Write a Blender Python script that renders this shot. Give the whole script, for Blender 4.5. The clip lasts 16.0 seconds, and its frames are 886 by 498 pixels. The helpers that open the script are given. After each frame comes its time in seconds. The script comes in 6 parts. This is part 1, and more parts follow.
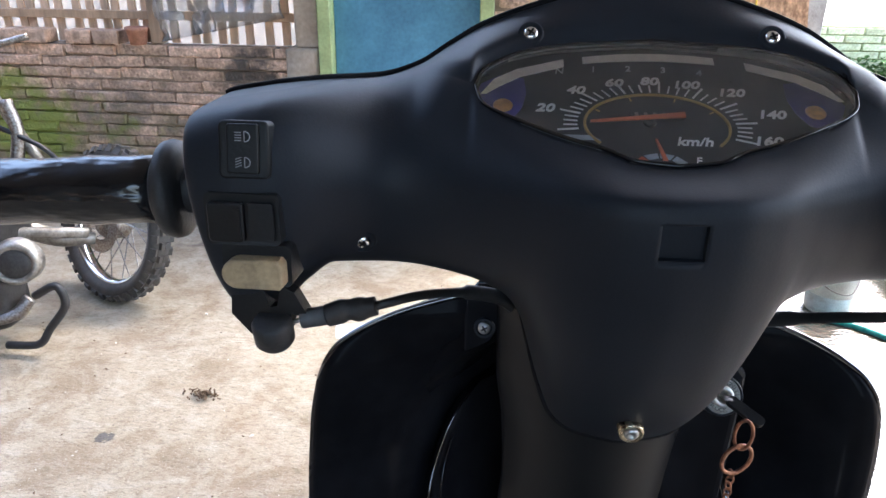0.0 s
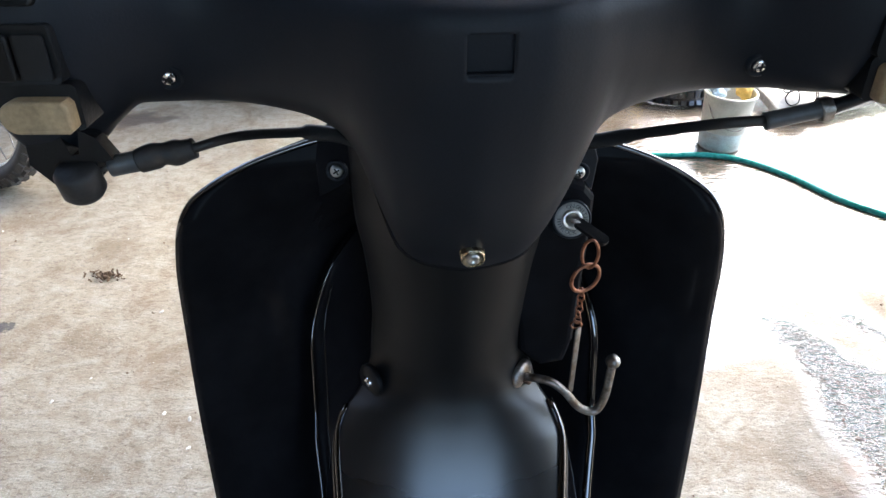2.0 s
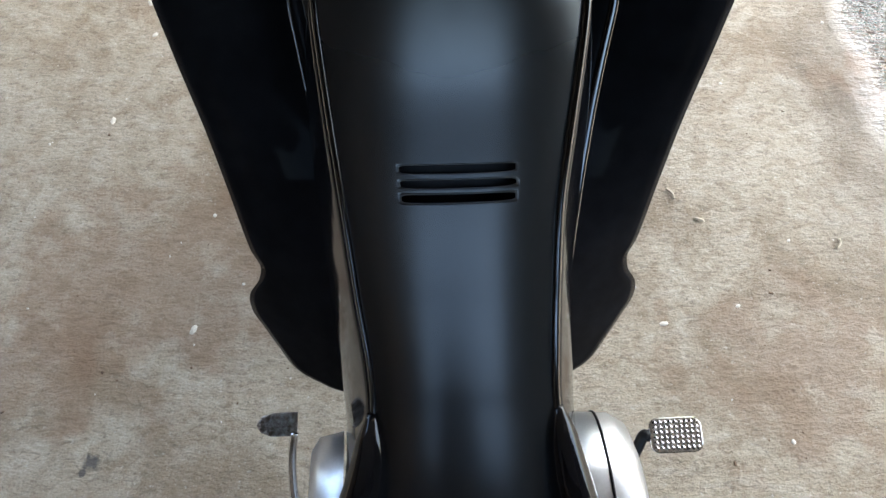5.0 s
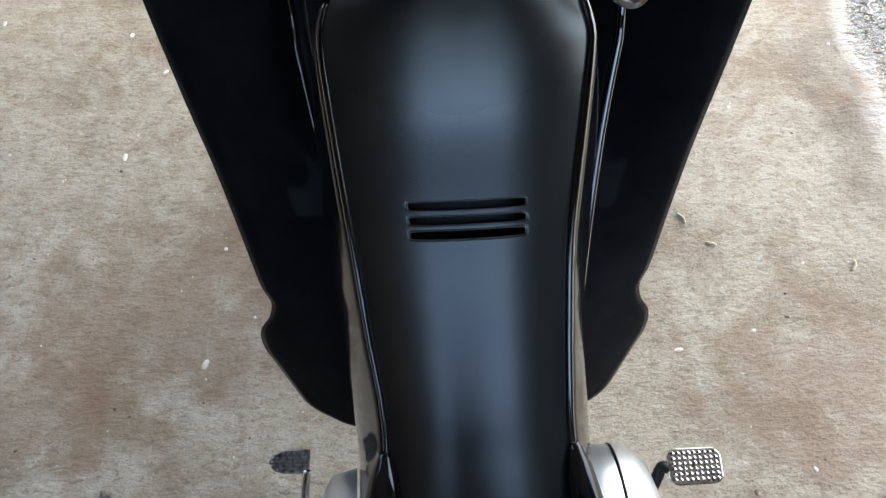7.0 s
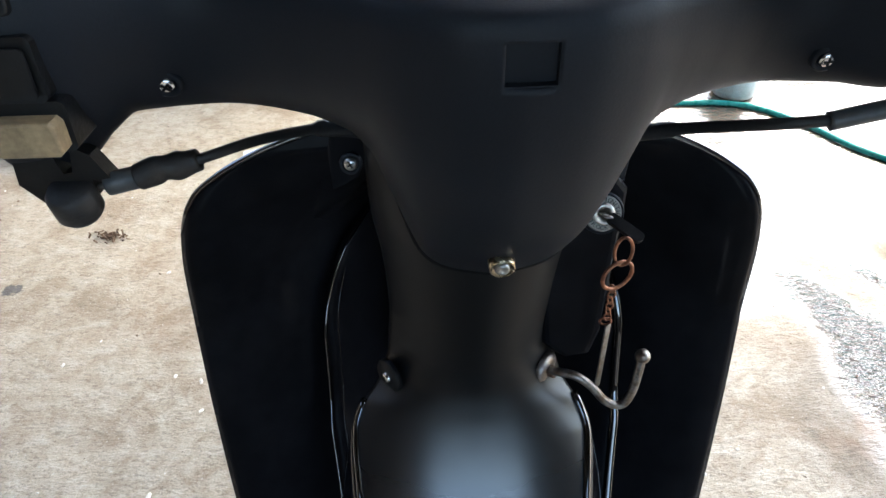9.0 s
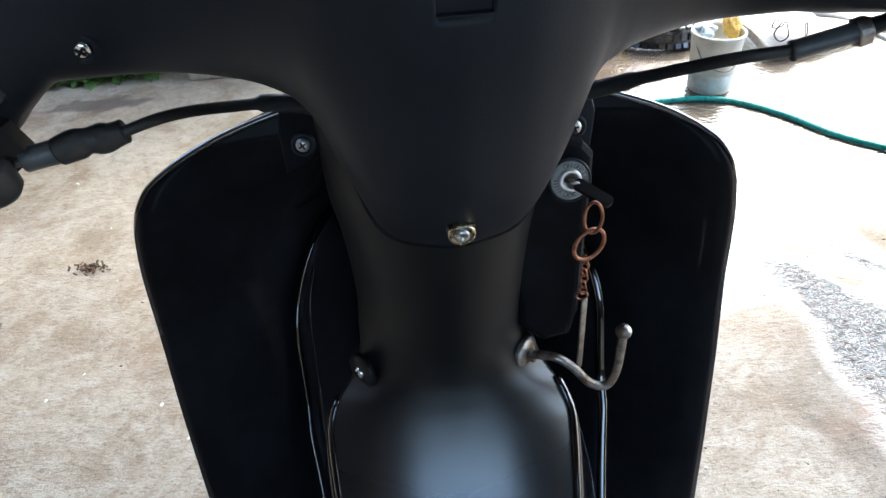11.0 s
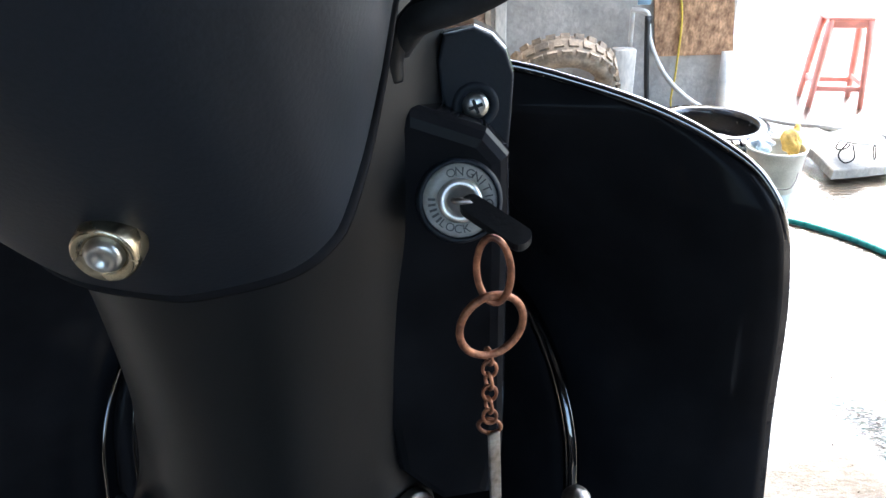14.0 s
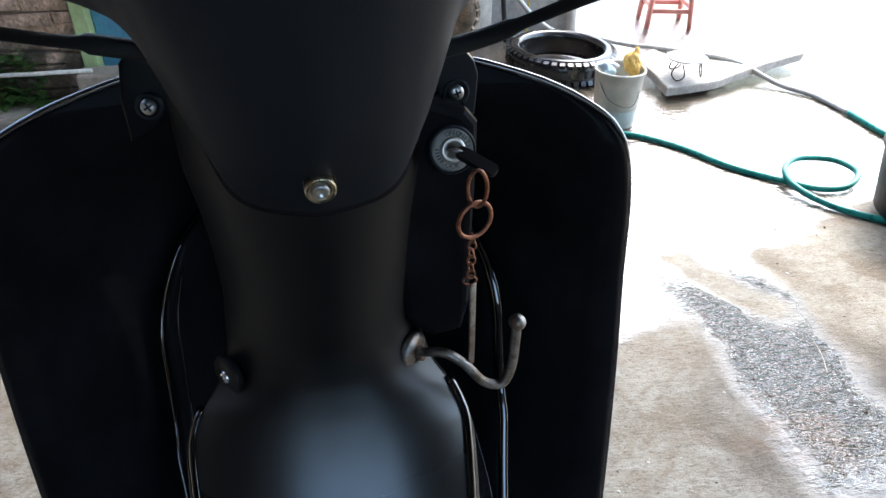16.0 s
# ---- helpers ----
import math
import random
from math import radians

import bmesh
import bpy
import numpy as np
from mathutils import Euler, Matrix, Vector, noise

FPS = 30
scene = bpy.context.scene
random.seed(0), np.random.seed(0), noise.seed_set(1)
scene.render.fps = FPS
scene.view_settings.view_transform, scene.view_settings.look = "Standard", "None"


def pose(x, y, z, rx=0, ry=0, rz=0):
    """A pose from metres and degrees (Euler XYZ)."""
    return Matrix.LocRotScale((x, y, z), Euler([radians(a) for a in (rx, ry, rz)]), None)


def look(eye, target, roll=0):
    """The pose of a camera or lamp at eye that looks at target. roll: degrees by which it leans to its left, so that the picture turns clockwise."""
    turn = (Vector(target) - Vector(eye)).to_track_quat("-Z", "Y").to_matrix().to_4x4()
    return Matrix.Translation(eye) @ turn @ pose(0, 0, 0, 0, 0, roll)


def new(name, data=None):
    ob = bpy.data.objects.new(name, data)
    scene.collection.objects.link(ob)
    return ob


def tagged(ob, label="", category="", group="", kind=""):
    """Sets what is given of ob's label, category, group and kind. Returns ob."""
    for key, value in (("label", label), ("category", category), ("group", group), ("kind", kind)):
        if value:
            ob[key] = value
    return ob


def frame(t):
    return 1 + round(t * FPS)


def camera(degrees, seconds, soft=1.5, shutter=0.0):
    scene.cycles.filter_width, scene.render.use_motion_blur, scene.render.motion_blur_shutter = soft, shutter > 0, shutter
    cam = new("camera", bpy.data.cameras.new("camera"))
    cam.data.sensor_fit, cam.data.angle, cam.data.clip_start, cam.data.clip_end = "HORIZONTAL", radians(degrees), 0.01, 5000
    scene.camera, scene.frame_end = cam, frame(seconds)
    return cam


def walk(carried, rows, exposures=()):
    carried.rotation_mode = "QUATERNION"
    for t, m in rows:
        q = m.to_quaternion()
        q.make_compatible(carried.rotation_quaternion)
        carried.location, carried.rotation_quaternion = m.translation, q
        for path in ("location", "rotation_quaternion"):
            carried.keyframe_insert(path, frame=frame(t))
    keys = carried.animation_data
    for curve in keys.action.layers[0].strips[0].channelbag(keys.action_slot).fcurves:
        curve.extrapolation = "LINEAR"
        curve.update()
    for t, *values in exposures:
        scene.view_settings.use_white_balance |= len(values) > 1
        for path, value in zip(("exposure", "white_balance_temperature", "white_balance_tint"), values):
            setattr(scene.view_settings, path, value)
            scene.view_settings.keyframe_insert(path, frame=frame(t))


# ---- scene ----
cam = camera(65.2, 16.0)
PATH = [
    (0, (-0.065, 0.045, 1.11), (-0.239, 1.88, 0.333), 0.7),
    (0.5, (-0.035, 0.042, 1.124), (-0.042, 1.876, 0.325), 1.2),
    (1, (-0.026, 0.045, 1.12), (-0.01, 1.85, 0.26), 0.9),
    (1.5, (-0.023, 0.051, 1.104), (0.028, 1.79, 0.117), 1.0),
    (2, (-0.023, 0.048, 1.093), (0.039, 1.704, -0.027), 0.2),
    (2.5, (-0.021, 0.047, 1.078), (0.047, 1.626, -0.146), -0.1),
    (3, (-0.021, 0.048, 1.068), (0.037, 1.542, -0.261), -0.2),
    (3.5, (-0.022, 0.049, 1.06), (0.037, 1.438, -0.378), -0.0),
    (4, (-0.024, 0.054, 1.049), (0.054, 1.293, -0.52), 0.7),
    (4.5, (-0.029, 0.071, 1.032), (0.06, 1.104, -0.679), 2.7),
    (5, (-0.032, 0.088, 1.015), (0.055, 0.891, -0.815), 3.9),
    (5.2, (-0.032, 0.088, 1.012), (0.053, 0.795, -0.856), 4.0),
    (7.5, (-0.03, 0.097, 1.02), (0.021, 1.134, -0.69), -0.4),
    (8, (-0.029, 0.097, 1.047), (0.017, 1.384, -0.483), -1.1),
    (8.5, (-0.029, 0.093, 1.072), (0.035, 1.531, -0.316), -0.6),
    (9, (-0.032, 0.088, 1.103), (0.013, 1.65, -0.145), -0.7),
    (9.2, (-0.033, 0.084, 1.107), (0.008, 1.675, -0.104), -1.2),
    (11.3, (-0.008, 0.09, 1.053), (0.058, 1.685, -0.152), -4.1),
    (11.5, (0.004, 0.104, 1.03), (0.043, 1.707, -0.164), -4.3),
    (12, (0.041, 0.168, 0.988), (0.025, 1.878, -0.048), -3.5),
    (12.5, (0.057, 0.205, 0.966), (-0.023, 1.964, 0.017), -3.6),
    (13, (0.069, 0.215, 0.96), (-0.006, 1.997, 0.056), -2.7),
    (13.5, (0.07, 0.22, 0.949), (0.017, 1.996, 0.031), -2.2),
    (14, (0.07, 0.223, 0.95), (0.015, 1.998, 0.029), -2.1),
    (14.5, (0.071, 0.218, 0.947), (0.029, 1.973, -0.012), -1.8),
    (15, (0.068, 0.204, 0.948), (0.083, 1.943, -0.04), -1.6),
    (15.5, (0.051, 0.166, 0.97), (0.187, 1.86, -0.083), -0.5),
    (16, (0.005, 0.097, 1.022), (0.321, 1.729, -0.09), 0.5),
]
walk(cam, [(t, look(eye, target, roll)) for t, eye, target, roll in PATH],
     [(0.0, 3.70, 6050, 12), (0.5, 3.78, 5850, 12), (1.0, 3.66, 5950, 11), (2.0, 3.50, 6050, 8), (3.5, 3.2, 6200, 6), (5.0, 3.16, 6400, 5), (7.5, 3.2, 6300, 5), (9.0, 3.5, 6200, 6), (12.0, 3.45, 5900, 6), (12.6, 3.68, 5900, 6), (14.5, 3.70, 5900, 6), (15.5, 3.36, 5900, 6), (16.0, 2.88, 5900, 6)])
SKY, SUN = 0.14, 0.3

# ---- light ----
world = bpy.data.worlds.new("sky")
scene.world = world
world.use_nodes = True
wn = world.node_tree
sky = wn.nodes.new("ShaderNodeTexSky")
sky.sky_type = "NISHITA"
sky.sun_disc = False
sky.sun_elevation, sky.sun_rotation = radians(57), radians(48)
sky.dust_density, sky.air_density, sky.ozone_density = 4.0, 1.2, 1.0
wn.links.new(sky.outputs[0], wn.nodes["Background"].inputs[0])
wn.nodes["Background"].inputs[1].default_value = SKY
sun = new("sun", bpy.data.lights.new("sun", "SUN"))
sun.data.energy, sun.data.angle, sun.data.color = SUN, radians(30), (1.0, 0.98, 0.95)
sun.matrix_world = look((3.0, 2.7, 6.4), (0, 0, 0))


# ---- materials ----
def mat(name, colour, rough=0.5, metal=0.0, scale=30.0, vary=0.25, bump=0.1, fine=300.0, rvary=0.15, coat=0.0,
        tint=None, stretch=(1, 1, 1), spec=0.5, detail=6.0, depth=0.002, random_piece=0.0):
    """Two scales of noise on colour, gloss and relief."""
    m = bpy.data.materials.new(name)
    m.use_nodes = True
    t = m.node_tree
    b = t.nodes["Principled BSDF"]
    co = t.nodes.new("ShaderNodeTexCoord")
    mp = t.nodes.new("ShaderNodeMapping")
    mp.inputs["Scale"].default_value = stretch
    t.links.new(co.outputs["Object"], mp.inputs[0])
    big, small = t.nodes.new("ShaderNodeTexNoise"), t.nodes.new("ShaderNodeTexNoise")
    for n, s in ((big, scale), (small, fine)):
        n.inputs["Scale"].default_value, n.inputs["Detail"].default_value = s, detail
        t.links.new(mp.outputs[0], n.inputs["Vector"])
    ramp = t.nodes.new("ShaderNodeValToRGB")
    low = tint or tuple(c * (1 - vary) for c in colour)
    high = tuple(min(1, c * (1 + vary * 0.6)) for c in colour)
    ramp.color_ramp.elements[0].position, ramp.color_ramp.elements[1].position = 0.3, 0.7
    ramp.color_ramp.elements[0].color, ramp.color_ramp.elements[1].color = (*low, 1), (*high, 1)
    t.links.new(big.outputs[0], ramp.inputs[0])
    last = ramp.outputs[0]
    mul = t.nodes.new("ShaderNodeMix")
    mul.data_type, mul.blend_type = "RGBA", "MULTIPLY"
    mul.inputs[0].default_value = min(1.0, vary * 1.5)
    r2 = t.nodes.new("ShaderNodeMapRange")
    r2.inputs[1].default_value, r2.inputs[2].default_value, r2.inputs[3].default_value, r2.inputs[4].default_value = 0.3, 0.7, 0.6, 1.25
    t.links.new(small.outputs[0], r2.inputs[0])
    t.links.new(last, mul.inputs[6])
    t.links.new(r2.outputs[0], mul.inputs[7])
    last = mul.outputs[2]
    if random_piece:
        oi = t.nodes.new("ShaderNodeObjectInfo")
        hs = t.nodes.new("ShaderNodeHueSaturation")
        mr = t.nodes.new("ShaderNodeMapRange")
        mr.inputs[3].default_value, mr.inputs[4].default_value = 1 - random_piece, 1 + random_piece
        t.links.new(oi.outputs["Random"], mr.inputs[0])
        t.links.new(mr.outputs[0], hs.inputs["Value"])
        t.links.new(last, hs.inputs["Color"])
        last = hs.outputs[0]
    t.links.new(last, b.inputs["Base Color"])
    rr = t.nodes.new("ShaderNodeMapRange")
    rr.inputs[3].default_value, rr.inputs[4].default_value = max(0.02, rough - rvary), min(1, rough + rvary)
    t.links.new(big.outputs[0], rr.inputs[0])
    t.links.new(rr.outputs[0], b.inputs["Roughness"])
    b.inputs["Metallic"].default_value = metal
    b.inputs["Coat Weight"].default_value = coat
    b.inputs["Coat Roughness"].default_value = 0.05
    b.inputs["Specular IOR Level"].default_value = spec
    if bump:
        bp = t.nodes.new("ShaderNodeBump")
        bp.inputs["Strength"].default_value, bp.inputs["Distance"].default_value = bump, depth
        t.links.new(small.outputs[0], bp.inputs["Height"])
        t.links.new(bp.outputs[0], b.inputs["Normal"])
    return m


def sheer(name, colour=(1, 1, 1), clear=0.9, rough=0.03, haze=0.0):
    """Thin clear plastic or glass: mostly see-through, glossy by Fresnel."""
    m = bpy.data.materials.new(name)
    m.use_nodes = True
    t = m.node_tree
    t.nodes.clear()
    out, mix, tr, gl, fr = (t.nodes.new("ShaderNode" + n) for n in
                            ("OutputMaterial", "MixShader", "BsdfTransparent", "BsdfGlossy", "Fresnel"))
    tr.inputs[0].default_value = (*(c * clear for c in colour), 1)
    gl.inputs["Roughness"].default_value = rough
    fr.inputs[0].default_value = 1.45
    t.links.new(fr.outputs[0], mix.inputs[0])
    t.links.new(tr.outputs[0], mix.inputs[1])
    t.links.new(gl.outputs[0], mix.inputs[2])
    # whitish share: milky film, and on the lens a stand-in for reflected haze
    veil, film = t.nodes.new("ShaderNodeBsdfDiffuse"), t.nodes.new("ShaderNodeMixShader")
    veil.inputs[0].default_value, film.inputs[0].default_value = (0.7, 0.69, 0.66, 1), haze
    t.links.new(mix.outputs[0], film.inputs[1])
    t.links.new(veil.outputs[0], film.inputs[2])
    t.links.new(film.outputs[0], out.inputs[0])
    return m


def concrete():
    """Trowelled yard concrete: beige, brushed, stained, wet and dark where water has run."""
    m = bpy.data.materials.new("yard_concrete")
    m.use_nodes = True
    t = m.node_tree
    N, L = t.nodes.new, t.links.new
    b = t.nodes["Principled BSDF"]
    co = N("ShaderNodeTexCoord")

    def noise_at(scale, detail=6, stretch=(1, 1, 1), turn=0.0, rough=0.55, warp=0.0):
        mp = N("ShaderNodeMapping")
        mp.inputs["Scale"].default_value = stretch
        mp.inputs["Rotation"].default_value = (0, 0, radians(turn))
        L(co.outputs["Object"], mp.inputs[0])
        n = N("ShaderNodeTexNoise")
        n.inputs["Scale"].default_value, n.inputs["Detail"].default_value = scale, detail
        n.inputs["Roughness"].default_value, n.inputs["Distortion"].default_value = rough, warp
        L(mp.outputs[0], n.inputs["Vector"])
        return n.outputs[0]

    def span(sock, a, z, lo=0.0, hi=1.0):
        r = N("ShaderNodeMapRange")
        r.inputs[1].default_value, r.inputs[2].default_value, r.inputs[3].default_value, r.inputs[4].default_value = a, z, lo, hi
        L(sock, r.inputs[0])
        return r.outputs[0]

    def mix(fac, a, z, mode="MIX"):
        x = N("ShaderNodeMix")
        x.data_type, x.blend_type = "RGBA", mode
        for s, v in ((0, fac), (6, a), (7, z)):
            if isinstance(v, (int, float)):
                x.inputs[s].default_value = v
            elif isinstance(v, tuple):
                x.inputs[s].default_value = (*v, 1)
            else:
                L(v, x.inputs[s])
        return x.outputs[2]

    def calc(op, a, z):
        x = N("ShaderNodeMath")
        x.operation = op
        for s, v in ((0, a), (1, z)):
            if isinstance(v, (int, float)):
                x.inputs[s].default_value = v
            else:
                L(v, x.inputs[s])
        return x.outputs[0]

    cloud, blotch, grit = noise_at(1.1, 4), noise_at(5, 9, warp=0.6, rough=0.62), noise_at(140, 5, rough=0.65)
    # short trowel strokes, pits, chips
    brush = noise_at(17, 7, (0.75, 1.8, 1.0), 9, 0.62, 0.5)
    stroke = noise_at(85, 4, (0.7, 1.45, 1.0), -8, 0.6, 0.6)
    fine = noise_at(300, 4, rough=0.7)
    patch = noise_at(28, 6, warp=1.0, rough=0.6)
    col = mix(span(cloud, 0.35, 0.65), (0.40, 0.345, 0.255), (0.46, 0.415, 0.33))
    col = mix(span(patch, 0.44, 0.62, 0, 0.5), col, (0.24, 0.185, 0.118))
    col = mix(span(brush, 0.50, 0.64, 0, 0.5), col, (0.50, 0.455, 0.375))
    col = mix(span(blotch, 0.49, 0.62, 0, 0.66), col, (0.225, 0.165, 0.102))
    col = mix(span(stroke, 0.55, 0.645, 0, 0.45), col, (0.13, 0.105, 0.072))
    col = mix(span(grit, 0.60, 0.69, 0, 0.62), col, (0.09, 0.072, 0.053))
    col = mix(span(grit, 0.40, 0.33, 0, 0.6), col, (0.58, 0.55, 0.48))
    col = mix(span(fine, 0.3, 0.7, 0.0, 0.65), col, (0.42, 0.36, 0.28), "MULTIPLY")
    soil = span(noise_at(2.6, 7, warp=0.8, rough=0.6), 0.53, 0.68, 0, 0.55)
    col = mix(calc("MULTIPLY", soil, span(patch, 0.35, 0.6, 0.5, 1.0)), col, (0.230, 0.162, 0.098))
    # the water run: its wandering outline in the yard's own metres
    wob = N("ShaderNodeTexNoise")
    wob.inputs["Scale"].default_value, wob.inputs["Detail"].default_value = 7.0, 5.0
    L(co.outputs["Object"], wob.inputs["Vector"])
    sw = N("ShaderNodeSeparateXYZ")
    L(wob.outputs["Color"], sw.inputs[0])
    sep = N("ShaderNodeSeparateXYZ")
    L(co.outputs["Object"], sep.inputs[0])
    px = calc("ADD", sep.outputs[0], calc("MULTIPLY", calc("SUBTRACT", sw.outputs[0], 0.5), 0.15))
    py = calc("ADD", sep.outputs[1], calc("MULTIPLY", calc("SUBTRACT", sw.outputs[1], 0.5), 0.15))
    far = calc("MULTIPLY", span(py, 1.16, 1.22), span(px, 0.36, 0.50))
    tongue = calc("MULTIPLY", calc("MULTIPLY", span(px, 0.78, 0.85), span(py, 0.66, 0.78)), span(py, 1.4, 1.3))
    wet = calc("MAXIMUM", far, tongue)
    bank = calc("SUBTRACT", py, calc("MULTIPLY", px, 0.45))
    dry_side = calc("MULTIPLY", span(px, 1.05, 1.11), span(bank, 0.98, 0.91))
    along = calc("SUBTRACT", px, calc("MULTIPLY", calc("SUBTRACT", 1.46, py), 0.45))
    island = calc("MULTIPLY", calc("MULTIPLY", span(along, 0.82, 0.85), span(along, 0.97, 0.92)), calc("MULTIPLY", span(py, 1.14, 1.20), span(py, 1.52, 1.46)))
    wet = calc("MULTIPLY", wet, calc("SUBTRACT", 1.0, calc("MAXIMUM", dry_side, island)))
    damp = calc("MULTIPLY", calc("MULTIPLY", span(px, 0.62, 0.85), span(py, 0.35, 0.6)), span(py, 1.15, 0.95))
    col = mix(calc("MULTIPLY", calc("MAXIMUM", calc("MULTIPLY", wet, 1.0), calc("MULTIPLY", damp, span(blotch, 0.4, 0.6, 0.5, 0.95))), 0.88), col, (0.085, 0.066, 0.047))
    L(col, b.inputs["Base Color"])
    dry = span(blotch, 0.3, 0.7, 0.55, 0.8)
    pool = calc("MULTIPLY", wet, span(patch, 0.30, 0.45, 0.75, 1.0))
    rough = N("ShaderNodeMix")
    rough.data_type = "FLOAT"
    L(calc("MULTIPLY", pool, 0.97), rough.inputs[0])
    L(dry, rough.inputs[2])
    rough.inputs[3].default_value = 0.06
    L(rough.outputs[0], b.inputs["Roughness"])
    L(span(wet, 0, 1, 0.5, 1.0), b.inputs["Specular IOR Level"])
    L(calc("MULTIPLY", pool, 1.0), b.inputs["Coat Weight"])
    b.inputs["Coat Roughness"].default_value = 0.04
    h = calc("ADD", calc("MULTIPLY", brush, 0.7), calc("MULTIPLY", grit, 0.35))
    h = calc("ADD", h, calc("ADD", calc("MULTIPLY", stroke, -0.5), calc("MULTIPLY", fine, 0.12)))
    ripple = N("ShaderNodeMix")
    ripple.data_type = "FLOAT"
    L(wet, ripple.inputs[0])
    L(h, ripple.inputs[2])
    L(calc("ADD", calc("MULTIPLY", noise_at(52, 3, (0.6, 1.3, 1.0), -6, 0.58, 0.1), 1.7), calc("MULTIPLY", noise_at(190, 2, (0.7, 1.3, 1.0)), 0.25)), ripple.inputs[3])
    h = ripple.outputs[0]
    bp = N("ShaderNodeBump")
    bp.inputs["Distance"].default_value = 0.020
    L(calc("ADD", span(wet, 0, 1, 0.40, 0.24), calc("MULTIPLY", calc("MULTIPLY", tongue, wet), 0.60)), bp.inputs["Strength"])
    L(h, bp.inputs["Height"])
    L(bp.outputs[0], b.inputs["Normal"])
    L(bp.outputs[0], b.inputs["Coat Normal"])
    return m


def blot(m, colour, centre, reach, scale=9.0, most=0.85, lo=0.35, hi=0.62):
    """A stain with a ragged outline round a place of the yard."""
    t = m.node_tree
    N, L = t.nodes.new, t.links.new
    b = t.nodes["Principled BSDF"]
    old = b.inputs["Base Color"].links[0].from_socket
    geo, sub, div, ln, nz = N("ShaderNodeNewGeometry"), N("ShaderNodeVectorMath"), N("ShaderNodeVectorMath"), N("ShaderNodeVectorMath"), N("ShaderNodeTexNoise")
    sub.operation, div.operation, ln.operation = "SUBTRACT", "DIVIDE", "LENGTH"
    sub.inputs[1].default_value, div.inputs[1].default_value = centre, reach
    nz.inputs["Scale"].default_value, nz.inputs["Detail"].default_value = scale, 7
    L(geo.outputs["Position"], sub.inputs[0])
    L(sub.outputs[0], div.inputs[0])
    L(div.outputs[0], ln.inputs[0])
    L(geo.outputs["Position"], nz.inputs["Vector"])
    fall, sm, mr, mx = N("ShaderNodeMath"), N("ShaderNodeMath"), N("ShaderNodeMapRange"), N("ShaderNodeMix")
    fall.operation, sm.operation = "MULTIPLY_ADD", "SUBTRACT"
    L(ln.outputs["Value"], fall.inputs[0])
    fall.inputs[1].default_value, fall.inputs[2].default_value = 0.35, -0.25
    L(nz.outputs[0], sm.inputs[0])
    L(fall.outputs[0], sm.inputs[1])
    mr.inputs[1].default_value, mr.inputs[2].default_value, mr.inputs[4].default_value = lo, hi, most
    L(sm.outputs[0], mr.inputs[0])
    mx.data_type = "RGBA"
    L(mr.outputs[0], mx.inputs[0])
    L(old, mx.inputs[6])
    mx.inputs[7].default_value = (*colour, 1)
    L(mx.outputs[2], b.inputs["Base Color"])
    return m


MATTE = mat("matte_black_plastic", (0.0116, 0.0143, 0.0195), 0.50, scale=14, vary=0.15, bump=0.05, fine=900, rvary=0.05, spec=0.18)
SATIN = mat("satin_black_plastic", (0.0060, 0.0064, 0.0070), 0.28, scale=12, vary=0.15, bump=0.02, fine=900, rvary=0.03, spec=0.8)


def gloss_by_height(m, z0, z1, gloss, dull):
    """Shade of the neck put into gloss by height, glossy below, dull above: (specular, roughness) pairs."""
    t = m.node_tree
    b = t.nodes["Principled BSDF"]
    geo, sep, nz, add = (t.nodes.new("ShaderNode" + n) for n in ("NewGeometry", "SeparateXYZ", "TexNoise", "Math"))
    nz.inputs["Scale"].default_value = 18
    add.operation = "MULTIPLY_ADD"
    add.inputs[1].default_value = 0.03
    t.links.new(geo.outputs["Position"], sep.inputs[0])
    t.links.new(geo.outputs["Position"], nz.inputs["Vector"])
    t.links.new(nz.outputs[0], add.inputs[0])
    t.links.new(sep.outputs[2], add.inputs[2])
    for k, name in ((0, "Specular IOR Level"), (1, "Roughness")):
        r = t.nodes.new("ShaderNodeMapRange")
        r.interpolation_type = "SMOOTHSTEP"
        r.inputs[1].default_value, r.inputs[2].default_value, r.inputs[3].default_value, r.inputs[4].default_value = z0, z1, gloss[k], dull[k]
        t.links.new(add.outputs[0], r.inputs[0])
        t.links.new(r.outputs[0], b.inputs[name])


gloss_by_height(SATIN, 0.690, 0.765, (1.0, 0.27), (0.22, 0.42))
GLOSS = mat("gloss_black_plastic", (0.0105, 0.0105, 0.0120), 0.10, scale=20, vary=0.3, bump=0.02, fine=60, rvary=0.05, spec=0.015)
PIANO = mat("polished_black_plastic", (0.006, 0.006, 0.007), 0.07, scale=20, vary=0.3, bump=0.05, fine=80, rvary=0.03, spec=0.45)
BEAD = mat("lacquered_black_bead", (0.002, 0.002, 0.0025), 0.06, scale=20, vary=0.3, bump=0.03, fine=80, rvary=0.02, spec=1.0, coat=1.0)
RUBBER = mat("black_rubber", (0.018, 0.018, 0.019), 0.55, scale=60, vary=0.3, bump=0.15, fine=500)
FILM = mat("black_shrink_film", (0.008, 0.008, 0.009), 0.24, scale=40, vary=0.2, bump=0.9, fine=38, depth=0.006, detail=3, stretch=(0.5, 1.4, 1.4))
DARK = mat("dark_switch_plastic", (0.007, 0.0075, 0.0085), 0.42, scale=50, vary=0.2, bump=0.1, fine=600, spec=0.22)
CREAM = mat("aged_cream_plastic", (0.36, 0.265, 0.150), 0.45, scale=90, vary=0.3, bump=0.1, fine=500)
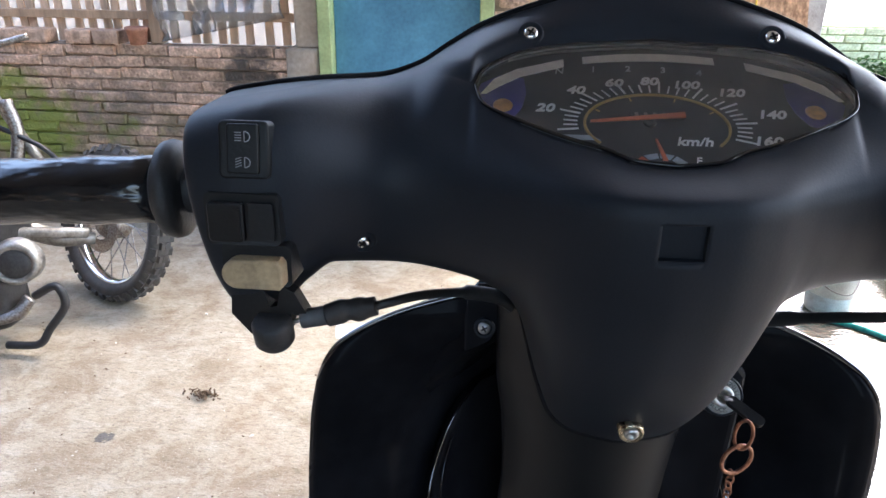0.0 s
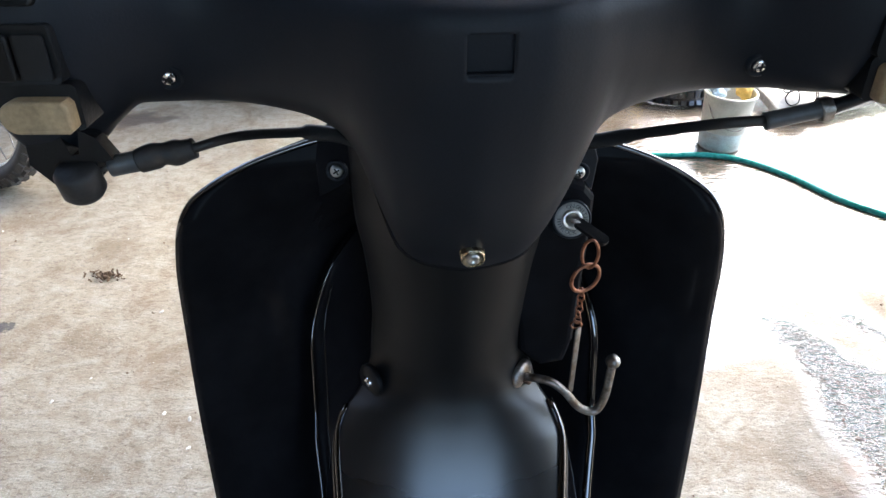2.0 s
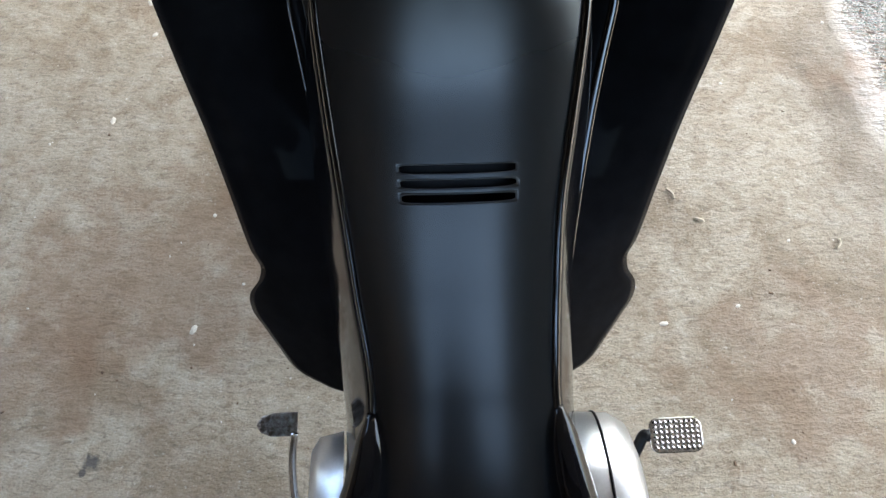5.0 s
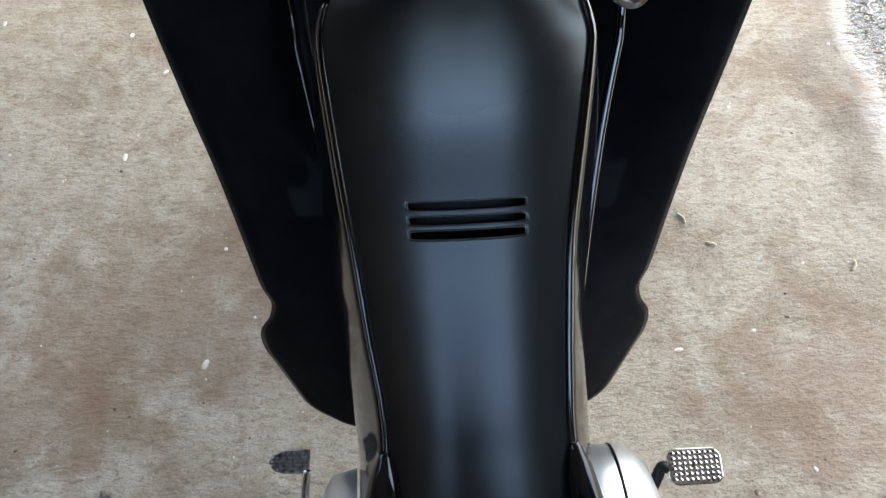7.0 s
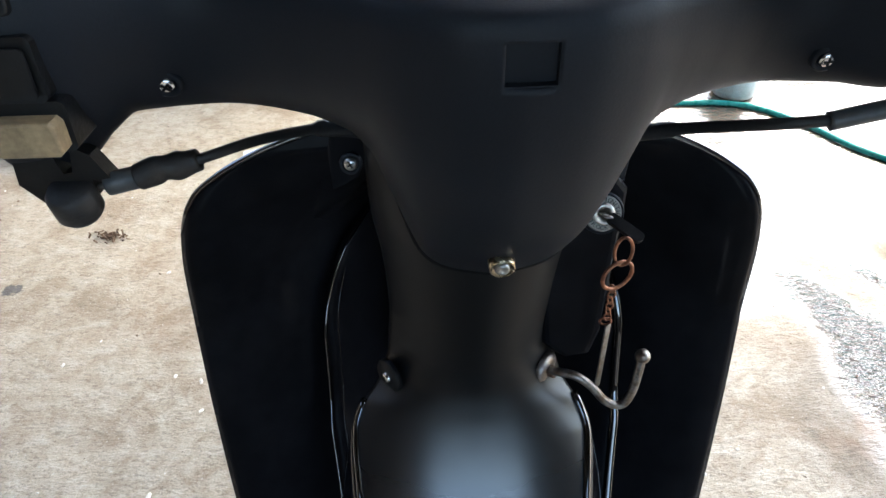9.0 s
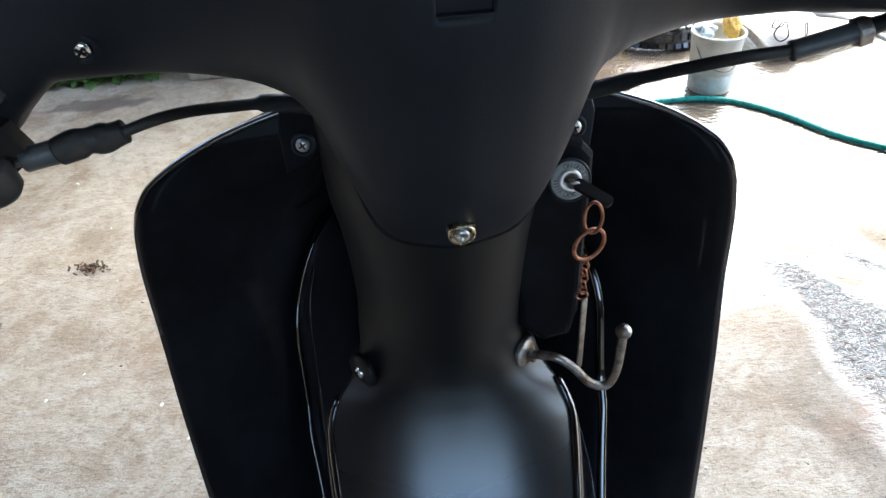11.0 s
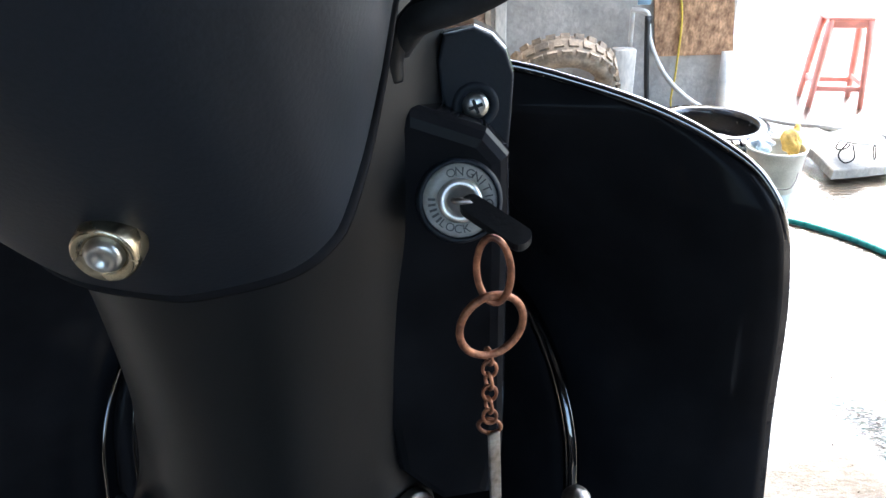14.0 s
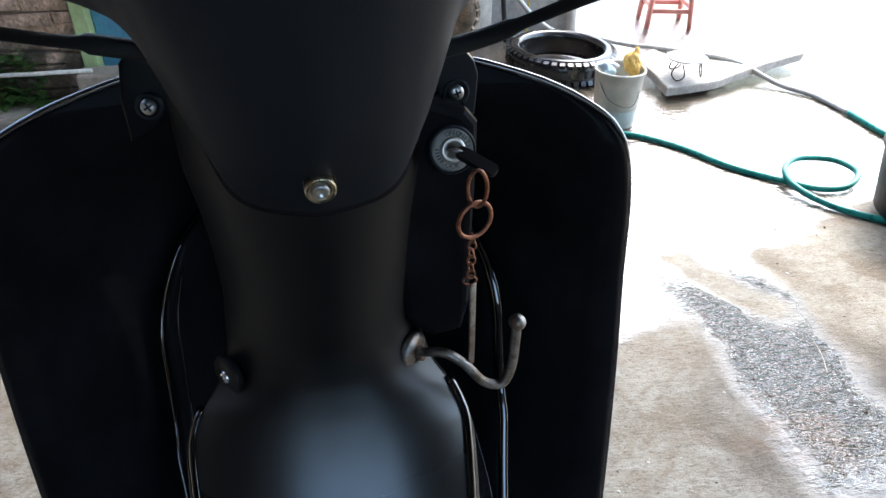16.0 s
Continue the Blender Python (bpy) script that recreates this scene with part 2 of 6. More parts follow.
CHROME = mat("chrome", (0.75, 0.75, 0.76), 0.12, 1.0, 40, 0.12, 0.03, 300, 0.06)
ZINC = mat("zinc_plated_steel", (0.55, 0.55, 0.53), 0.32, 1.0, 150, 0.3, 0.1, 500)
BRASS = mat("yellow_zinc_washer", (0.56, 0.48, 0.34), 0.28, 1.0, 120, 0.35, 0.1, 500)
STEEL = mat("dull_grey_steel", (0.33, 0.32, 0.31), 0.42, 1.0, 160, 0.4, 0.15, 600, tint=(0.16, 0.12, 0.09))
RUST = mat("rusty_steel", (0.20, 0.12, 0.08), 0.6, 0.5, 300, 0.4, 0.3, 900)
COPPER = mat("rusty_copper_wire", (0.36, 0.16, 0.09), 0.5, 0.8, 250, 0.45, 0.2, 900, tint=(0.14, 0.06, 0.04))
ALLOY = mat("silver_paint", (0.62, 0.64, 0.66), 0.3, 0.85, 25, 0.08, 0.03, 400, 0.06)
GREYP = mat("grey_plastic_sleeve", (0.06, 0.065, 0.07), 0.4, scale=60, vary=0.2)
BARREL = mat("bright_lock_steel", (0.72, 0.69, 0.64), 0.35, 0.9, 120, 0.2, 0.05, 500)
LOCKFACE = mat("grey_lock_face", (0.29, 0.28, 0.255), 0.5, 0.0, 120, 0.25, 0.1, 700)
DULLA = mat("dull_grimy_alloy", (0.34, 0.32, 0.29), 0.42, 0.7, 30, 0.35, 0.2, 160, tint=(0.16, 0.14, 0.12))
GRIME = mat("grimy_engine_metal", (0.045, 0.042, 0.04), 0.5, 0.4, 30, 0.4, 0.4, 140)
CONCRETE = concrete()
for place, size, most in (((-0.42, 0.50, 0), (0.34, 0.20, 1), 0.55), ((0.56, 0.32, 0), (0.22, 0.16, 1), 0.55), ((-0.62, 0.36, 0), (0.20, 0.10, 1), 0.45), ((0.86, 0.86, 0), (0.13, 0.10, 1), 0.7)):
    blot(CONCRETE, (0.185, 0.112, 0.062), place, size, 16, most, 0.40, 0.62)
for place, r in (((-0.487, 0.225, 0), 0.011), ((-0.499, 0.212, 0), 0.006), ((-1.03, 1.36, 0), 0.02), ((0.70, 2.05, 0), 0.05), ((1.62, 2.33, 0), 0.06)):
    blot(CONCRETE, (0.05, 0.048, 0.045), place, (r, r * 0.8, 1), 60, 0.85, 0.30, 0.45)
blot(CONCRETE, (0.10, 0.075, 0.06), (-1.17, 2.60, 0), (0.20, 0.055, 1), 14, 0.75, 0.32, 0.5)
# last value paints the lens's reflected haze
LENS = sheer("clear_lens", (1, 1, 1), 0.98, 0.06, 0.030)


# ---- building helpers ----
def mesh_of(verts, faces, smooth=True):
    me = bpy.data.meshes.new("m")
    me.from_pydata([tuple(map(float, v)) for v in verts], [], faces)
    if smooth:
        me.polygons.foreach_set("use_smooth", [True] * len(me.polygons))
    me.update()
    return me


def part(name, data, material, parent=None, label=""):
    """One mesh object from a mesh or a bmesh, in the place's own metres, under a thing or a part."""
    if isinstance(data, bmesh.types.BMesh):
        me = bpy.data.meshes.new(name)
        data.to_mesh(me)
        data.free()
        data = me
    data.name = name
    data.materials.append(material)
    ob = new(name, data)
    if parent:
        ob.parent = parent
        ob.matrix_parent_inverse = parent.matrix_world.inverted()
    if label:
        ob["label"] = label
    return ob


def thing(name, label, category, at=(0, 0, 0), group="", kind=""):
    ob = new(name)
    ob.matrix_world = Matrix.Translation(at)
    bpy.context.view_layer.update()
    return tagged(ob, label, category, group, kind)


def turned(data, m):
    data.transform(m)
    return data


def box(size, at=(0, 0, 0), bevel=0.0, seg=2, m=None):
    bm = bmesh.new()
    bmesh.ops.create_cube(bm, size=1)
    bmesh.ops.scale(bm, vec=size, verts=bm.verts)
    if bevel:
        bmesh.ops.bevel(bm, geom=bm.edges[:], offset=bevel, segments=seg, profile=0.5, affect="EDGES")
    if m:
        bmesh.ops.transform(bm, matrix=m, verts=bm.verts)
    bmesh.ops.translate(bm, vec=at, verts=bm.verts)
    if bevel:
        for f in bm.faces:
            f.smooth = seg > 1
    return bm


def spin(profile, at, axis=(0, 0, 1), n=32, close=False):
    """A turned shape: profile of (radius, height along axis)."""
    q = Vector((0, 0, 1)).rotation_difference(Vector(axis).normalized()).to_matrix()
    verts, faces = [], []
    k = len(profile)
    for i in range(n):
        a = 2 * math.pi * i / n
        for r, h in profile:
            verts.append(q @ Vector((r * math.cos(a), r * math.sin(a), h)) + Vector(at))
    rng = k if close else k - 1
    for i in range(n):
        for j in range(rng):
            a, b = i * k + j, i * k + (j + 1) % k
            c, d = ((i + 1) % n) * k + (j + 1) % k, ((i + 1) % n) * k + j
            faces.append((a, d, c, b))
    return mesh_of(verts, faces)


def ease(keys, x):
    """Smooth run through (x, y) keys."""
    xs, ys = [k[0] for k in keys], [k[1] for k in keys]
    if x <= xs[0]:
        return ys[0]
    if x >= xs[-1]:
        return ys[-1]
    i = max(j for j in range(len(xs) - 1) if xs[j] <= x)
    h = xs[i + 1] - xs[i]
    slope = [(ys[j + 1] - ys[j]) / (xs[j + 1] - xs[j]) for j in range(len(xs) - 1)]

    def tan(j):
        if j == 0 or j == len(xs) - 1:
            return slope[min(j, len(slope) - 1)]
        a, b = slope[j - 1], slope[j]
        return 0 if a * b <= 0 else 2 * a * b / (a + b)
    t = (x - xs[i]) / h
    return ((2 * t**3 - 3 * t**2 + 1) * ys[i] + (t**3 - 2 * t**2 + t) * h * tan(i)
            + (-2 * t**3 + 3 * t**2) * ys[i + 1] + (t**3 - t**2) * h * tan(i + 1))


def run(points, n=80):
    """Points of a smooth line through 3D points (Catmull-Rom)."""
    P = [Vector(p) for p in points]
    P = [2 * P[0] - P[1], *P, 2 * P[-1] - P[-2]]
    out = []
    segs = len(P) - 3
    for k in range(n + 1):
        s = min(k / n * segs, segs - 1e-6)
        i, t = int(s), s - int(s)
        a, b, c, d = P[i:i + 4]
        out.append(0.5 * (2 * b + (c - a) * t + (2 * a - 5 * b + 4 * c - d) * t * t + (3 * b - a - 3 * c + d) * t**3))
    return out


def tube(points, radius, n=10, steps=None, ring=False, flat=1.0):
    """A rod along a smooth line; radius is a number or a list of (share, radius)."""
    line = [Vector(p) for p in points] if steps == 0 else run(points, steps or max(12, 8 * len(points)))
    verts, faces = [], []
    up = Vector((0.13, 0.21, 0.97))
    m = len(line)
    for i, p in enumerate(line):
        if ring:
            d = line[(i + 1) % m] - line[i - 1]
        else:
            d = line[min(i + 1, m - 1)] - line[max(i - 1, 0)]
        d.normalize()
        a = d.cross(up).normalized()
        b = d.cross(a)
        up = -b if (-b).dot(up) > 0 else b
        r = radius if isinstance(radius, (int, float)) else ease(radius, i / (m - 1))
        for k in range(n):
            w = 2 * math.pi * k / n
            verts.append(p + a * (r * math.cos(w)) + up * (r * flat * math.sin(w)))
    for i in range(m if ring else m - 1):
        for k in range(n):
            j = (i + 1) % m
            faces.append((i * n + k, i * n + (k + 1) % n, j * n + (k + 1) % n, j * n + k))
    if not ring:
        faces += [tuple(range(n))[::-1], tuple((m - 1) * n + k for k in range(n))]
    me = mesh_of(verts, faces)
    bm = bmesh.new()
    bm.from_mesh(me)
    bmesh.ops.recalc_face_normals(bm, faces=bm.faces)
    bm.to_mesh(me)
    bm.free()
    return me


def hoop(centre, radius, thick, normal, n=36, k=10, stretch=1.0, long=(0, 0, 1)):
    z = Vector(normal).normalized()
    y = (Vector(long) - z * z.dot(Vector(long))).normalized()
    x = y.cross(z)
    pts = [Vector(centre) + x * (radius * math.cos(2 * math.pi * i / n)) + y * (radius * stretch * math.sin(2 * math.pi * i / n)) for i in range(n)]
    return tube(pts, thick, k, 0, True)


def sheet(P, th, keep=None, away=(0, 1, 0)):
    """A thick skin from a grid of points, with rounded free edges; keep(i, j) leaves cells out."""
    P = np.array(P, float)
    n, m = P.shape[:2]
    du, dv = np.gradient(P, axis=0), np.gradient(P, axis=1)
    N = np.cross(du, dv)
    N /= np.maximum(np.linalg.norm(N, axis=2, keepdims=True), 1e-12)
    if (N * np.array(away)).sum() < 0:
        N = -N
    B = P + N * th
    verts = np.concatenate([P.reshape(-1, 3), B.reshape(-1, 3)])
    off = n * m
    faces, ring = [], {}
    for i in range(n - 1):
        for j in range(m - 1):
            if keep and not keep(i, j):
                continue
            a, b, c, d = i * m + j, (i + 1) * m + j, (i + 1) * m + j + 1, i * m + j + 1
            faces.append((a, b, c, d))
            faces.append((d + off, c + off, b + off, a + off))
            for e in ((a, b), (b, c), (c, d), (d, a)):
                if (e[1], e[0]) in ring:
                    del ring[(e[1], e[0])]
                else:
                    ring[e] = 1
    verts = list(map(tuple, verts))
    mids = {}

    def mid(v, other):
        if v not in mids:
            mids[v] = len(verts)
            verts.append(tuple((np.array(verts[v]) + np.array(verts[v + off])) / 2))
        return mids[v]
    for a, b in ring:
        ma, mb = mid(a, b), mid(b, a)
        faces.append((b, a, ma, mb))
        faces.append((mb, ma, a + off, b + off))
    me = mesh_of(verts, faces)
    bm = bmesh.new()
    bm.from_mesh(me)
    bmesh.ops.delete(bm, geom=[v for v in bm.verts if not v.link_faces], context="VERTS")
    bmesh.ops.recalc_face_normals(bm, faces=bm.faces)
    bm.to_mesh(me)
    bm.free()
    return me


def lettering(text, size, m, thick=0.0002, stretch=1.0, slant=0.0, bold=0.0):
    """A word as a mesh, centred at the pose m."""
    cu = bpy.data.curves.new("t", "FONT")
    cu.body, cu.size, cu.align_x, cu.align_y, cu.extrude, cu.shear = text, size, "CENTER", "CENTER", thick, slant
    cu.resolution_u, cu.offset = 3, bold
    ob = bpy.data.objects.new("t", cu)
    scene.collection.objects.link(ob)
    bpy.context.view_layer.update()
    me = bpy.data.meshes.new_from_object(ob.evaluated_get(bpy.context.evaluated_depsgraph_get()))
    bpy.data.objects.remove(ob)
    bpy.data.curves.remove(cu)
    me.transform(m @ Matrix.Diagonal((stretch, 1, 1, 1)))
    me.materials.clear()
    return me


def prism(outline, depth, m, bevel=0.0):
    """A plate of the given 2D outline, its face at z = depth, laid by the pose m."""
    bm = bmesh.new()
    top = [bm.verts.new((x, y, depth)) for x, y in outline]
    bot = [bm.verts.new((x, y, 0)) for x, y in outline]
    k = len(outline)
    f = bm.faces.new(top)
    bm.faces.new(bot[::-1])
    for i in range(k):
        bm.faces.new((top[i - 1], bot[i - 1], bot[i], top[i]))
    bmesh.ops.recalc_face_normals(bm, faces=bm.faces)
    if bevel:
        bmesh.ops.bevel(bm, geom=[e for e in f.edges], offset=bevel, segments=3, profile=0.5, affect="EDGES")
    bmesh.ops.transform(bm, matrix=m, verts=bm.verts)
    for face in bm.faces:
        face.smooth = False
    return bm


def rounded(w, h, r, n=5):
    out = []
    for cx, cy, a0 in ((w / 2 - r, h / 2 - r, 0), (-w / 2 + r, h / 2 - r, 90), (-w / 2 + r, -h / 2 + r, 180), (w / 2 - r, -h / 2 + r, 270)):
        for i in range(n + 1):
            a = radians(a0 + 90 * i / n)
            out.append((cx + r * math.cos(a), cy + r * math.sin(a)))
    return out


def facing(at, normal, up=(0, 0, 1), roll=0):
    """A pose whose z is the normal and whose y is nearly up."""
    z = Vector(normal).normalized()
    y = (Vector(up) - z * z.dot(Vector(up))).normalized()
    x = y.cross(z)
    m = Matrix((x, y, z)).transposed().to_4x4()
    return Matrix.Translation(at) @ m @ pose(0, 0, 0, 0, 0, roll)


# ---- ground and unseen light-blocking walls ----
def ground():
    xs = np.concatenate([[-600, -100, -20, -6], np.linspace(-3.5, 4.5, 81), [8, 25, 120, 600]])
    ys = np.concatenate([[-600, -100, -20, -6], np.linspace(-3.5, 4.5, 81), [8, 25, 120, 900]])
    verts = [(x, y, 0.0) for x in xs for y in ys]
    k = len(ys)
    faces = [(i * k + j, (i + 1) * k + j, (i + 1) * k + j + 1, i * k + j + 1) for i in range(len(xs) - 1) for j in range(k - 1)]
    ob = part("ground", mesh_of(verts, faces), CONCRETE)
    return tagged(ob, "beige trowelled concrete yard, stained, wet to one side", "ground", kind="structure")


ground()

# ---- the black motorcycle ----
bike = thing("motorcycle", "black step-through motorcycle with matte handlebar cover and glossy leg shield", "motorcycle")
STEER = Matrix.Translation((0, 0.40, 0)) @ pose(0, 0, 0, 0, 0, 1.9) @ Matrix.Translation((0, -0.40, 0))

# instrument plane: u to the right, v up the slope
DC, DV, DN = Vector((0.002, 0.362, 1.0515)), Vector((0, 0.87, 0.493)).normalized(), Vector((0, -0.493, 0.87)).normalized()
LOW_V = [(0, -0.0400), (0.0173, -0.0375), (0.0275, -0.0316), (0.043, -0.0256), (0.0647, -0.0146), (0.0766, -0.0075), (0.082, -0.0015), (0.0845, 0.0085)]
TOP_V = [(0, 0.0443), (0.04, 0.0400), (0.063, 0.0336), (0.0765, 0.0247), (0.082, 0.0180), (0.0845, 0.0085)]


def dial(u, v, h=0.0):
    return DC + Vector((u, 0, 0)) + DV * v + DN * h


# camera's eye near the start of the path; the bar's ends are fitted from here
EYE_POINT = Vector((-0.03, 0.045, 1.11))


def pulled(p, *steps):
    """Scales a point towards the camera's eye to fit its view: each step is (start, end, share) along the bar."""
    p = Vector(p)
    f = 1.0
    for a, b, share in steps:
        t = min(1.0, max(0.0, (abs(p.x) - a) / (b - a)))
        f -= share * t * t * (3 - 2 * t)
    return EYE_POINT + (p - EYE_POINT) * f


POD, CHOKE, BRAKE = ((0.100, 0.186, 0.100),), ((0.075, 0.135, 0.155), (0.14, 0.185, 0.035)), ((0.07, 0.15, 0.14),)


def pull_to_eye(data, *steps):
    """Pulls a finished mesh or bmesh of the bar towards the eye point."""
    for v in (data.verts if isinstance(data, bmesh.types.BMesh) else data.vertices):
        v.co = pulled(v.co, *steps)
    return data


ZB = [(0, 0.867), (0.022, 0.870), (0.036, 0.877), (0.044, 0.893), (0.050, 0.912), (0.057, 0.936), (0.066, 0.949), (0.085, 0.957),
      (0.12, 0.962), (0.155, 0.961), (0.172, 0.950), (0.186, 0.937), (0.20, 0.933), (0.228, 0.932), (0.239, 0.94)]
ZR = [(0.155, 0.961), (0.172, 0.9585), (0.20, 0.957), (0.228, 0.9565), (0.239, 0.960)]
ZT = [(0, 1.096), (0.03, 1.094), (0.055, 1.0875), (0.08, 1.078), (0.097, 1.068), (0.113, 1.058), (0.135, 1.0515), (0.17, 1.0490), (0.20, 1.0455), (0.228, 1.0420), (0.236, 1.0400), (0.239, 1.033)]
YF = [(0, 0.298), (0.02, 0.300), (0.04, 0.307), (0.06, 0.320), (0.08, 0.332), (0.10, 0.341), (0.135, 0.348), (0.18, 0.346), (0.20, 0.344), (0.225, 0.345), (0.233, 0.3460), (0.2375, 0.3485), (0.239, 0.360)]
YB = [(0, 0.362), (0.03, 0.367), (0.048, 0.380), (0.07, 0.388), (0.24, 0.388)]
ELOW = [(0, 2.0), (0.03, 1.9), (0.05, 1.4), (0.07, 1.0), (0.24, 0.75)]


def cover_point(x, v):
    """The rider's side of the handlebar cover; v from the lower edge (0) to the top rim (1)."""
    p = skin_point(x, v)
    p.x -= math.copysign(0.30 * max(0.0, abs(x) - 0.195), x)
    # the ends lean inwards below the grips
    k = max(0.0, (abs(x) - 0.185) / 0.054)
    p.x -= math.copysign(0.13 * k * max(0.0, 1.050 - p.z), x)
    p.x += 0.002 * min(1.0, max(0.0, (0.965 - p.z) / 0.05)) * max(0.0, 1 - abs(x) / 0.13)
    return p


def skin_point(x, v):
    a = abs(x) * (1 - math.exp(-abs(x) / 0.009))
    zb, zt, yf, yb, e = (ease(t, a) for t in (ZB if x < 0.155 else ZR, ZT, YF, YB, ELOW))
    zm = 1.011 if a < 0.15 else 1.011 - (a - 0.15) * 0.12
    if v < 0.5:
        th = (1 - v / 0.5) * math.pi / 2
        c, s = max(0.0, math.cos(th)), math.sin(th)
        return Vector((x, yb - (yb - yf) * c**e, zm - (zm - zb) * s))
    w = (v - 0.5) / 0.5
    th = w * math.pi / 2
    boxy = 0.8 - 0.54 * min(1.0, max(0.0, (a - 0.125) / 0.06))
    arm = Vector((x, 0.42 - (0.42 - yf) * max(0.0, math.cos(th))**boxy, zm + (zt - zm) * math.sin(th)**1.1))
    k = min(1, max(0, (a - 0.078) / 0.036))
    k = k * k * (3 - 2 * k)
    if k >= 1:
        return arm
    lo = DC + DV * ease(LOW_V, a)
    hi = DC + DV * ease(TOP_V, a)
    ys = [(0, yf), (0.09, yf + 0.0003), (0.2, yf + 0.0028), (0.4, lo.y), (0.72, hi.y), (0.84, hi.y + 0.006), (1, 0.42)]
    zs = [(0, zm), (0.09, zm + 0.0062), (0.2, zm + 0.0135), (0.4, lo.z), (0.72, hi.z), (0.84, hi.z + (zt - hi.z) * 0.45), (1, zt)]
    top = Vector((x, ease(ys, w), ease(zs, w)))
    return top.lerp(arm, k)


def in_lens(p, grow=0.0):
    d = p - DC
    u, v, h = abs(d.x), d.dot(DV), d.dot(DN)
    return abs(h) < 0.02 and p.z > 1.02 and u < 0.0847 and ease(LOW_V, u) - grow < v < ease(TOP_V, u) + grow


def face_y(x, z):
    """Depth of the cover's skin below its nose at height z."""
    lo, hi = 0.0, 1.0
    for _ in range(30):
        mid = (lo + hi) / 2
        if cover_point(x, mid).z < z:
            lo = mid
        else:
            hi = mid
    return cover_point(x, lo).y


def handlebar_cover():
    xs = np.linspace(-0.239, 0.239, 341)
    vs = np.linspace(0, 1, 141)
    G = [[cover_point(x, v) for v in vs] for x in xs]

    def keep(i, j):
        c = (G[i][j] + G[i + 1][j + 1]) / 2
        if in_lens(c):
            return False
        return not (abs(c.x - 0.0005) < 0.0093 and 1.0017 < c.z < 1.0172 and c.y < 0.32)
    ob = part("handlebar_cover", pull_to_eye(turned(sheet(G, 0.0028, keep), STEER), *POD), MATTE, bike, "matte black moulded handlebar cover")
    # near-black strip along the lower edge stands in for its shade over the neck
    shade_run = [cover_point(x, 0.0) + Vector((0, 0.0035, -0.0012)) for x in np.linspace(-0.060, 0.060, 60)]
    part("lower_lip", turned(tube(shade_run, [(0, 0.0006), (0.25, 0.0026), (0.75, 0.0026), (1, 0.0006)], 8, 0), STEER), GLOSS, ob)
    # square blind recess under the instruments
    n = Vector((0, -1, 0.02))
    m = STEER @ facing((0.0005, 0.3030, 1.0093), n)
    bm = box((0.0200, 0.0168, 0.001), m=m)
    for sx, sy, w, h in ((-1, 0, 0.0012, 0.0168), (1, 0, 0.0012, 0.0168), (0, -1, 0.0200, 0.0012), (0, 1, 0.0200, 0.0012)):
        b2 = box((w, h, 0.0048), m=m @ Matrix.Translation((sx * 0.0096, sy * 0.0080, 0.0016)))
        tmp = bpy.data.meshes.new("x")
        b2.to_mesh(tmp)
        b2.free()
        bm.from_mesh(tmp)
    part("recess", bm, MATTE, ob)
    # unseen front half, added to close the housing against light
    F = []
    for x in np.linspace(-0.236, 0.236, 80):
        a, b = cover_point(x, 0.0), cover_point(x, 1.0)
        d = 0.10 * max(0.05, 1 - (abs(x) / 0.236) ** 2.2)
        F.append([Vector((a.x + (b.x - a.x) * s, a.y + (b.y - a.y) * s + d * math.sin(math.pi * s) ** 0.7, a.z + (b.z - a.z) * s)) for s in np.linspace(0, 1, 24)])
    part("front_cowl", pull_to_eye(turned(sheet(F, 0.0025, None, (0, -1, 0)), STEER), *POD), GLOSS, bike, "glossy black front half of the housing, unseen, blocks light")
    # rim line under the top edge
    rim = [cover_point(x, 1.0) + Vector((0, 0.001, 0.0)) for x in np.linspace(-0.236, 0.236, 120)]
    part("seam", pull_to_eye(turned(tube(rim, 0.0022, 8, 0), STEER), *POD), GLOSS, bike, "glossy black upper seam of the cover")
    return ob


cover = handlebar_cover()


def outline_lens(n=40, grow=0.0):
    us = [0.0845 * math.sin(math.pi / 2 * i / n) for i in range(n + 1)]
    low = [(u, ease(LOW_V, u) - grow) for u in us]
    top = [(u, ease(TOP_V, u) + grow) for u in us][::-1]
    right = low + top[1:]
    left = [(-u, v) for u, v in right[::-1]][1:-1]
    return right + left


